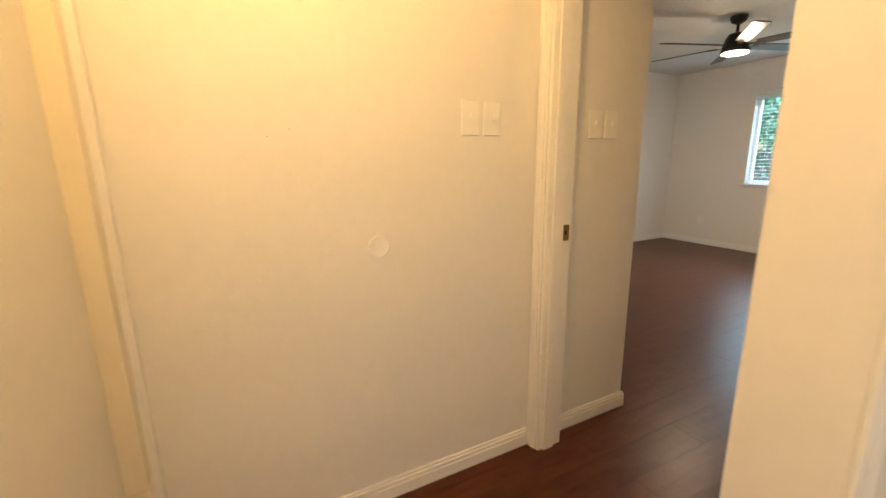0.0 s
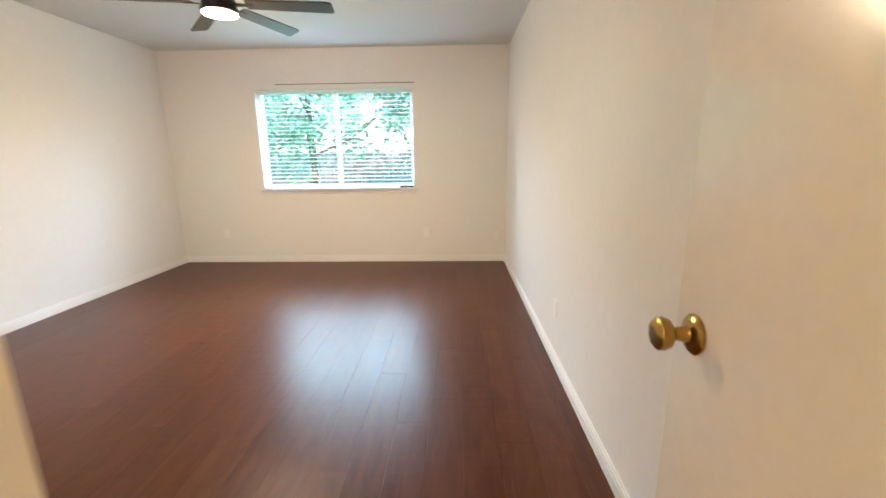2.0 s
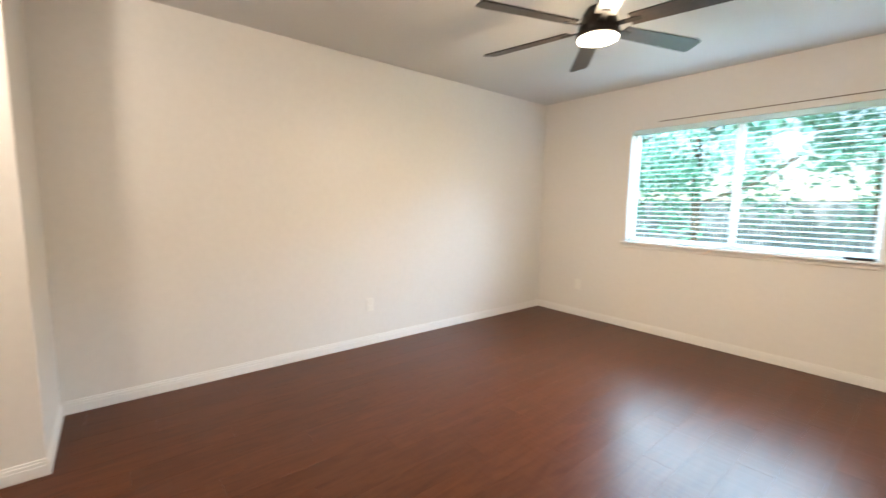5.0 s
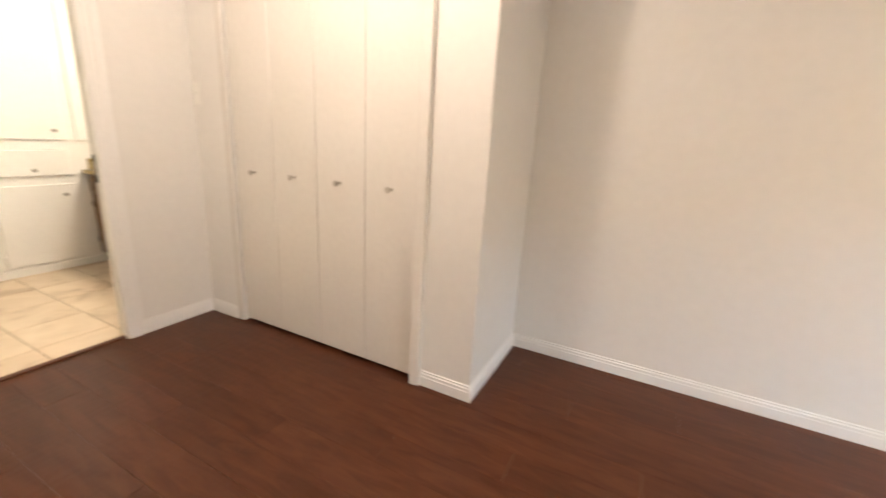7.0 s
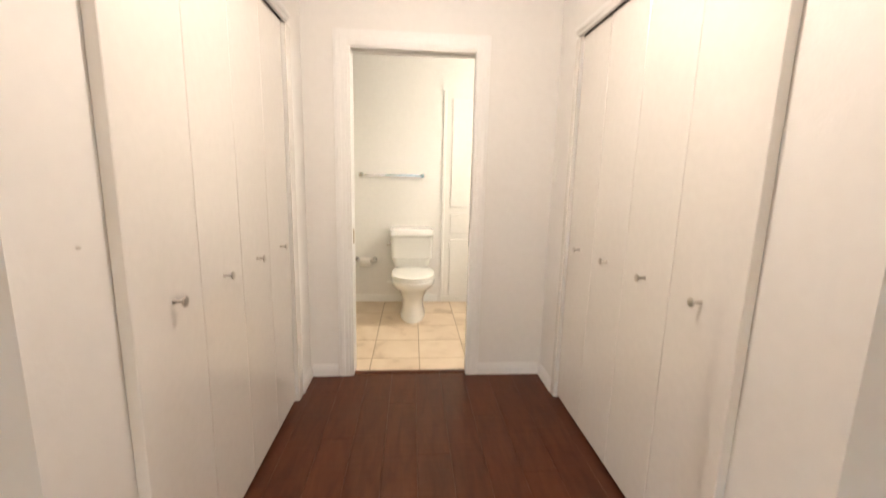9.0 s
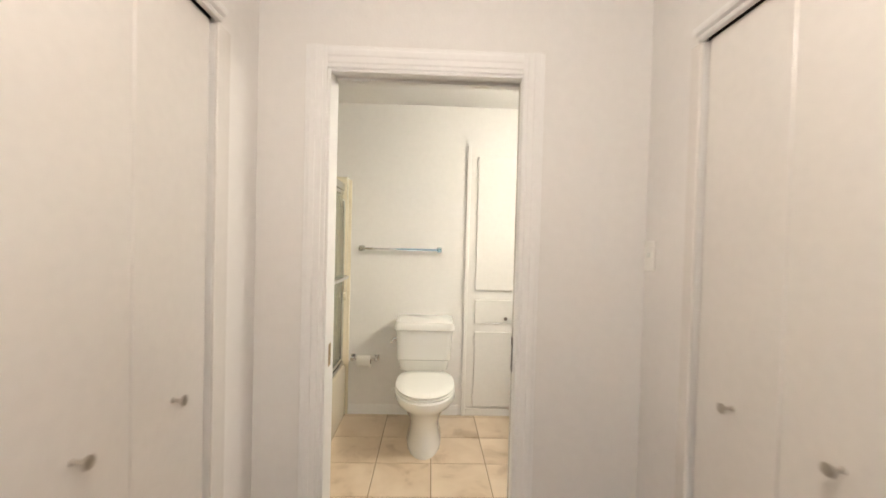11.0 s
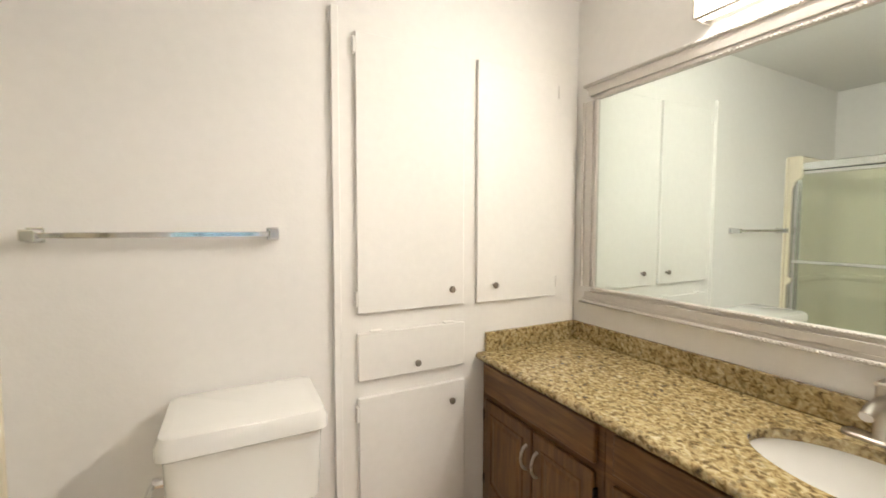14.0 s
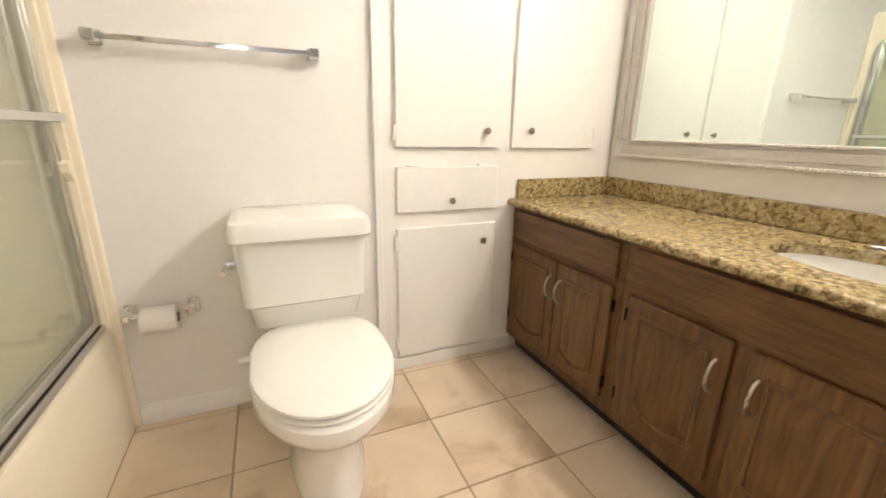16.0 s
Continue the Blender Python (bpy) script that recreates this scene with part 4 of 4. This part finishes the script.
def vanity_unit(y0, y1, fronts, doors):
    u = thing("vanity_cabinet", ((VB + VF) / 2, (y0 + y1) / 2, 0), "dark stained oak vanity cabinet with arched raised-panel doors", "cabinet", "vanity cabinets")
    part("carcass", boxed((VB, VF, y0, y1, 0.085, 0.56)), OAKV, u)
    part("face_rail", boxed((VF - 0.02, VF, y0, y1, 0.56, 0.742)), OAK, u)
    for sy in (y0, y1 - 0.016):
        part("side_panel", boxed((VB, VF - 0.02, sy, sy + 0.016, 0.56, 0.742)), OAKV, u)
    part("toe_kick", boxed((VB, VF - 0.06, y0, y1, 0.001, 0.085)), DARK, u)
    for a, b, z0, z1 in fronts:
        bm = boxed((VF, VF + 0.018, a, b, z0, z1), bevel=0.006, seg=2)
        part("false_drawer_front", bm, OAK, u)
    for a, b, z0, z1, hy in doors:
        d = part("door", boxed((VF, VF + 0.017, a, b, z0, z1), bevel=0.006, seg=2), OAKV, u, "oak door with an arched raised panel")
        # sunken field with an arched foot, then the raised panel on it
        def arch(inset, x):
            p0, p1, q0, q1 = a + 0.052 + inset, b - 0.052 - inset, z0 + 0.075 + inset, z1 - 0.055 - inset
            pts = [(x, p0, q1), (x, p1, q1)]
            for i in range(9):
                t = i / 8
                pts.append((x, p1 + (p0 - p1) * t, q0 - 0.028 * math.sin(math.pi * t)))
            return pts
        bm = bmesh.new()
        loft(bm, [arch(-0.006, VF + 0.0165), arch(-0.002, VF + 0.022), arch(0.004, VF + 0.022), arch(0.008, VF + 0.0172)])
        part("bead", bm, OAKV, d)
        bm = bmesh.new()
        loft(bm, [arch(0.012, VF + 0.0165), arch(0.03, VF + 0.021)])
        part("raised_panel", bm, OAKV, d)
        zc = z1 - 0.115
        bm = bmesh.new()
        tube(bm, [(VF + 0.016, hy, zc - 0.048), (VF + 0.032, hy, zc - 0.04), (VF + 0.042, hy, zc - 0.02), (VF + 0.045, hy, zc), (VF + 0.042, hy, zc + 0.02), (VF + 0.032, hy, zc + 0.04), (VF + 0.016, hy, zc + 0.048)], 0.0055, 10)
        part("handle", bm, NICKEL, d, "curved brushed nickel pull", True)
        he = a - 0.004 if abs(hy - b) < abs(hy - a) else b + 0.004
        for hz in (z0 + 0.07, z1 - 0.07):
            part("hinge", boxed((VF, VF + 0.02, he - 0.004, he + 0.004, hz - 0.022, hz + 0.022), bevel=0.002), BRONZE, d)


vanity_unit(VY0, -0.946, [(-1.595, -0.972, 0.60, 0.728)], [(-1.588, -1.268, 0.135, 0.572, -1.295), (-1.262, -0.976, 0.135, 0.572, -1.234)])
vanity_unit(-0.944, VY1, [(-0.905, -0.16, 0.605, 0.728)], [(-0.905, -0.575, 0.135, 0.572, -0.607), (-0.535, -0.20, 0.135, 0.572, -0.503)])

top = thing("vanity_countertop", (-0.86, -0.87, 0.743), "speckled brown and gold granite countertop with a backsplash", "countertop")
SX, SYC, RA, RB = -0.86, -0.45, 0.165, 0.235
bm = bmesh.new()
n = 48
zt, zb, xa, xb = 0.775, 0.744, VB, -0.558
def rect_pt(c, s):
    k = min(((xb - SX) / c if c > 0 else (xa - SX) / c) if abs(c) > 1e-9 else 9, ((VY1 - SYC) / s if s > 0 else (-0.80 - SYC) / s) if abs(s) > 1e-9 else 9)
    return SX + c * k, SYC + s * k
angs = sorted([2 * math.pi * i / n for i in range(n)] + [math.atan2(yy - SYC, xx - SX) % (2 * math.pi) for xx in (xa, xb) for yy in (-0.80, VY1)])
ins, outs = [], []
for z in (zt, zb):
    ins.append([bm.verts.new((SX + RA * math.cos(a), SYC + RB * math.sin(a), z)) for a in angs])
    outs.append([bm.verts.new((*rect_pt(math.cos(a), math.sin(a)), z)) for a in angs])
c = len(angs)
for i in range(c):
    j = (i + 1) % c
    bm.faces.new((ins[0][i], ins[0][j], outs[0][j], outs[0][i]))
    bm.faces.new((ins[1][i], outs[1][i], outs[1][j], ins[1][j]))
    bm.faces.new((ins[0][i], ins[1][i], ins[1][j], ins[0][j]))
    if not (abs(outs[0][i].co.y + 0.80) < 1e-6 and abs(outs[0][j].co.y + 0.80) < 1e-6):
        bm.faces.new((outs[0][i], outs[0][j], outs[1][j], outs[1][i]))
bm2v = [bm.verts.new(p) for p in ((xa, VY0, zt), (xb, VY0, zt), (xb, -0.80, zt), (xa, -0.80, zt), (xa, VY0, zb), (xb, VY0, zb), (xb, -0.80, zb), (xa, -0.80, zb))]
for f in ((0, 1, 2, 3), (4, 7, 6, 5), (0, 4, 5, 1), (1, 5, 6, 2), (0, 3, 7, 4)):
    bm.faces.new([bm2v[i] for i in f])
bmesh.ops.remove_doubles(bm, verts=bm.verts[:], dist=0.0005)
part("slab", bm, GRANITE, top)
bm = bmesh.new()
rod(bm, (xb, VY0, 0.7595), (xb, VY1, 0.7595), 0.0155, n=14)
part("bullnose", bm, GRANITE, top, smooth=True)
part("backsplash", boxed((VB, VB + 0.02, VY0, VY1, 0.776, 0.862), bevel=0.003), GRANITE, top)
part("side_splash", boxed((VB + 0.021, -0.588, VY0, VY0 + 0.02, 0.776, 0.862), bevel=0.003), GRANITE, top)
sink = thing("sink", (SX, SYC, 0.743), "white oval undermount porcelain sink", "sink")
bm = bmesh.new()


def ell(s, z):
    return [(SX + (RA + 0.008) * s * math.cos(2 * math.pi * i / 40), SYC + (RB + 0.008) * s * math.sin(2 * math.pi * i / 40), z) for i in range(40)]


loft(bm, [ell(1.06, 0.7425), ell(1.0, 0.7425), ell(0.97, 0.72), ell(0.88, 0.66), ell(0.65, 0.61), ell(0.25, 0.595)], caps=False)
part("basin", bm, CHINA, sink, smooth=True)
bm = bmesh.new()
lathe(bm, [(0.028, 0), (0.028, 0.003), (0.02, 0.004), (0.0, 0.003)], Matrix.Translation((SX, SYC, 0.597)))
part("drain", bm, NICKEL, sink, smooth=True)
fau = thing("faucet", (-1.075, -0.47, 0.776), "brushed nickel single-lever sink faucet", "faucet")
bm = bmesh.new()
loft(bm, [ring(-1.105, -1.05, -0.57, -0.41, 0.776, 0.024), ring(-1.105, -1.05, -0.57, -0.41, 0.783, 0.024), ring(-1.10, -1.055, -0.565, -0.415, 0.787, 0.02)])
part("base_plate", bm, NICKEL, fau, smooth=True)
bm = bmesh.new()
rod(bm, (-1.078, -0.49, 0.786), (-1.078, -0.49, 0.925), 0.021, 0.020, 24)
part("body", bm, NICKEL, fau, smooth=True)
bm = bmesh.new()
tube(bm, [(-1.07, -0.49, 0.89), (-1.03, -0.49, 0.892), (-0.985, -0.49, 0.885), (-0.955, -0.49, 0.872)], 0.014, 14)
part("spout", bm, NICKEL, fau, smooth=True)
bm = boxed((-1.10, -1.03, -0.502, -0.478, 0.934, 0.945), bevel=0.004, seg=2)
rod(bm, (-1.078, -0.49, 0.925), (-1.078, -0.49, 0.936), 0.0195, n=24)
part("lever", bm, NICKEL, fau)

# ---- mirror and its lamp ----
mir = thing("wall_mirror", (WX, -0.89, 0.97), "large wall mirror in a silver frame with beaded edges", "mirror")
MY0, MY1, MZ0, MZ1, MW = -1.565, -0.22, 0.965, 2.012, 0.082


def frame_side(y0, y1, z0, z1, horizontal):
    bm = bmesh.new()
    for a, b, d in ((0.0, 0.16, 0.030), (0.16, 0.34, 0.022), (0.34, 0.72, 0.026), (0.72, 0.86, 0.018), (0.86, 1.0, 0.024)):
        if horizontal:
            h = z1 - z0
            q = (z0 + a * h, z0 + b * h) if z0 < 1.4 else (z1 - b * h, z1 - a * h)
            box(bm, WX, WX + d, y0 + a * h, y1 - a * h, *q, bevel=0.002)
        else:
            w = y1 - y0
            q = (y0 + a * w, y0 + b * w) if y0 < -1 else (y1 - b * w, y1 - a * w)
            box(bm, WX, WX + d, *q, z0 + 0.0, z1 - 0.0, bevel=0.002)
    return bm


part("frame_rail", frame_side(MY0, MY1, MZ0, MZ0 + MW, True), SILVERF, mir)
part("frame_rail", frame_side(MY0, MY1, MZ1 - MW, MZ1, True), SILVERF, mir)
part("frame_stile", frame_side(MY0, MY0 + MW, MZ0 + MW, MZ1 - MW, False), SILVERF, mir)
part("frame_stile", frame_side(MY1 - MW, MY1, MZ0 + MW, MZ1 - MW, False), SILVERF, mir)
part("glass", boxed((WX + 0.004, WX + 0.012, MY0 + MW - 0.004, MY1 - MW + 0.004, MZ0 + MW - 0.004, MZ1 - MW + 0.004)), MIRROR, mir, "clear mirror glass")
bm = bmesh.new()
for z, ins, d in ((MZ0 + 0.006, 0.0, 0.030), (MZ1 - 0.006, 0.0, 0.030), (MZ0 + MW - 0.006, MW, 0.024), (MZ1 - MW + 0.006, MW, 0.024)):
    y = MY0 + ins + 0.006
    while y < MY1 - ins - 0.004:
        bmesh.ops.create_icosphere(bm, subdivisions=1, radius=0.0062, matrix=Matrix.Translation((WX + d, y, z)))
        y += 0.0135
part("beading", bm, SILVERF, mir, "row of small silver beads", True)["kind"] = "stuff"

van = thing("vanity_light", (WX, -0.57, 2.05), "lit white bar lamp on the wall above the mirror", "wall lamp")
part("back_plate", boxed((WX, WX + 0.03, -0.99, -0.15, 2.065, 2.165), bevel=0.004), NICKEL, van)
part("diffuser", boxed((WX + 0.03, WX + 0.10, -0.992, -0.148, 2.062, 2.17), bevel=0.012, seg=3), VANGLOW, van, "glowing white acrylic diffuser").visible_shadow = False
for y in (-1.0, -0.148):
    part("end_cap", boxed((WX, WX + 0.106, y, y + 0.007, 2.055, 2.176), bevel=0.002), NICKEL, van, "brushed nickel end cap")
part("lower_rail", boxed((WX + 0.092, WX + 0.106, -0.992, -0.149, 2.05, 2.06), bevel=0.002), NICKEL, van)

# ---- garden beyond the window ----
setting("ground", boxed((-300, 300, NY + 0.2, 600, -0.5, -0.3), (-300, 300, -300, -3, -0.5, -0.3), (-300, -2, -3, NY + 0.2, -0.5, -0.3), (5, 300, -3, NY + 0.2, -0.5, -0.3)), GRASS, "green lawn behind the house", "lawn")
fence = thing("garden_fence", (1, 15, -0.3), "weathered grey wooden board fence behind the trees", "fence")
bd = mesh_of("board", boxed((-0.07, 0.07, -0.01, 0.01, 0, 1.75), bevel=0.004), FENCE)
for i in range(90):
    b = new("board", bd)
    b.parent = fence
    b.location = (-6.75 + i * 0.15, 0, random.uniform(-0.01, 0.01))
for z in (0.35, 1.4):
    part("rail", boxed((-5.8, 7.8, 15.012, 15.05, z - 0.3, z - 0.22)), FENCE, fence)


def tree(x, y, height, spread, count, low):
    t = thing("tree", (x, y, -0.3), "leafy green garden tree outside the window", "tree", "garden trees")
    bm = bmesh.new()
    tube(bm, [(x, y, -0.3), (x + 0.05, y, 0.8), (x - 0.04, y + 0.05, 2.0), (x + 0.02, y, height * 0.7)], 0.09, 10)
    for i in range(7):
        a = i * 2.4
        z = low + 0.4 + i * (height - low) / 9
        tube(bm, [(x, y, z), (x + 0.5 * spread * math.cos(a), y + 0.5 * spread * math.sin(a), z + 0.4), (x + 0.85 * spread * math.cos(a), y + 0.85 * spread * math.sin(a), z + 0.9)], 0.03, 7)
    part("trunk", bm, BARK, t, smooth=True)
    rng = np.random.default_rng(int(x * 10) + 77)
    verts, faces = [], []
    clumps = []
    for i in range(64):
        d = rng.normal(size=3)
        d /= np.linalg.norm(d)
        clumps.append((np.array([x, y, (height + low) / 2]) + d * np.array([spread, spread, (height - low) / 2]) * rng.uniform(0.45, 1.0), rng.uniform(0.22, 0.5)))
    for i in range(count):
        cpos, cr = clumps[i % len(clumps)]
        p = cpos + rng.normal(size=3) * cr * 0.6
        u = rng.normal(size=3)
        u /= np.linalg.norm(u)
        v = np.cross(u, rng.normal(size=3))
        v /= np.linalg.norm(v) + 1e-6
        s = rng.uniform(0.05, 0.11)
        k = len(verts)
        verts += [tuple(p - u * s), tuple(p + v * s * 0.45), tuple(p + u * s), tuple(p - v * s * 0.45)]
        faces.append((k, k + 1, k + 2, k + 3))
    data = bpy.data.meshes.new("crown")
    data.from_pydata([(a - x, b - y, c + 0.3) for a, b, c in verts], [], faces)
    data.materials.append(LEAF)
    cr = new("crown", data)
    cr.parent = t


tree(-1.2, 11.3, 5.2, 1.9, 4600, 0.9)
tree(1.3, 12.2, 5.6, 2.0, 4600, 1.3)
tree(-3.6, 12.5, 5.6, 1.9, 5000, 0.6)
tree(3.6, 12.8, 5.0, 1.6, 4500, 1.5)
shed = thing("garden_shed", (2.9, 14.0, -0.3), "pale sided garden shed with a low roof", "shed")
part("wall", boxed((1.8, 4.2, 13.3, 14.6, -0.3, 1.15)), SIDING, shed)
part("roof", boxed((1.7, 4.3, 13.2, 14.7, 1.15, 1.25), bevel=0.01), FENCE, shed)

# ---- floor pieces ----
def plank(x0, x1, y0, y1):
    bm = bmesh.new()
    loft(bm, [[(x0 + e, y0 + e, z), (x1 - e, y0 + e, z), (x1 - e, y1 - e, z), (x0 + e, y1 - e, z)] for z, e in ((-0.0125, 0.0003), (-0.0012, 0.0002), (-0.0006, 0.0007))])
    part("plank", bm, LAMINATE, floor)


PW, PL = 0.158, 1.215
rows = [(WX - 0.1, EX + 0.1, -0.02, NY + 0.06), (EX + 0.1, 4.45, -1.55, DY0 + 0.05), (TX + 0.1, EX + 0.1, -1.55, -0.02)]
for rx0, rx1, ry0, ry1 in rows:
    x, i = rx0, 0
    while x < rx1 - 0.01:
        xe = min(x + PW, rx1)
        y = ry0 - PL * ((i * 0.37) % 1.0)
        while y < ry1:
            a, b = max(y, ry0), min(y + PL, ry1)
            if b - a > 0.02:
                plank(x, xe, a, b)
            y += PL
        x += PW
        i += 1


def floor_tile(x0, x1, y0, y1):
    g = 0.0030
    bm = bmesh.new()
    loft(bm, [[(x0 + e, y0 + e, z), (x1 - e, y0 + e, z), (x1 - e, y1 - e, z), (x0 + e, y1 - e, z)] for z, e in ((-0.006, g), (-0.0014, g), (0.0, g + 0.0016))])
    part("tile", bm, TILE, tile_floor)


xs = [WX] + [-1.04 + 0.34 * i for i in range(7)] + [1.02]
ys = [BY] + [-1.585 + 0.333 * i for i in range(5)] + [-0.055]
for a, b in zip(xs, xs[1:]):
    for c0, c1 in zip(ys, ys[1:]):
        floor_tile(a, b, c0, c1)
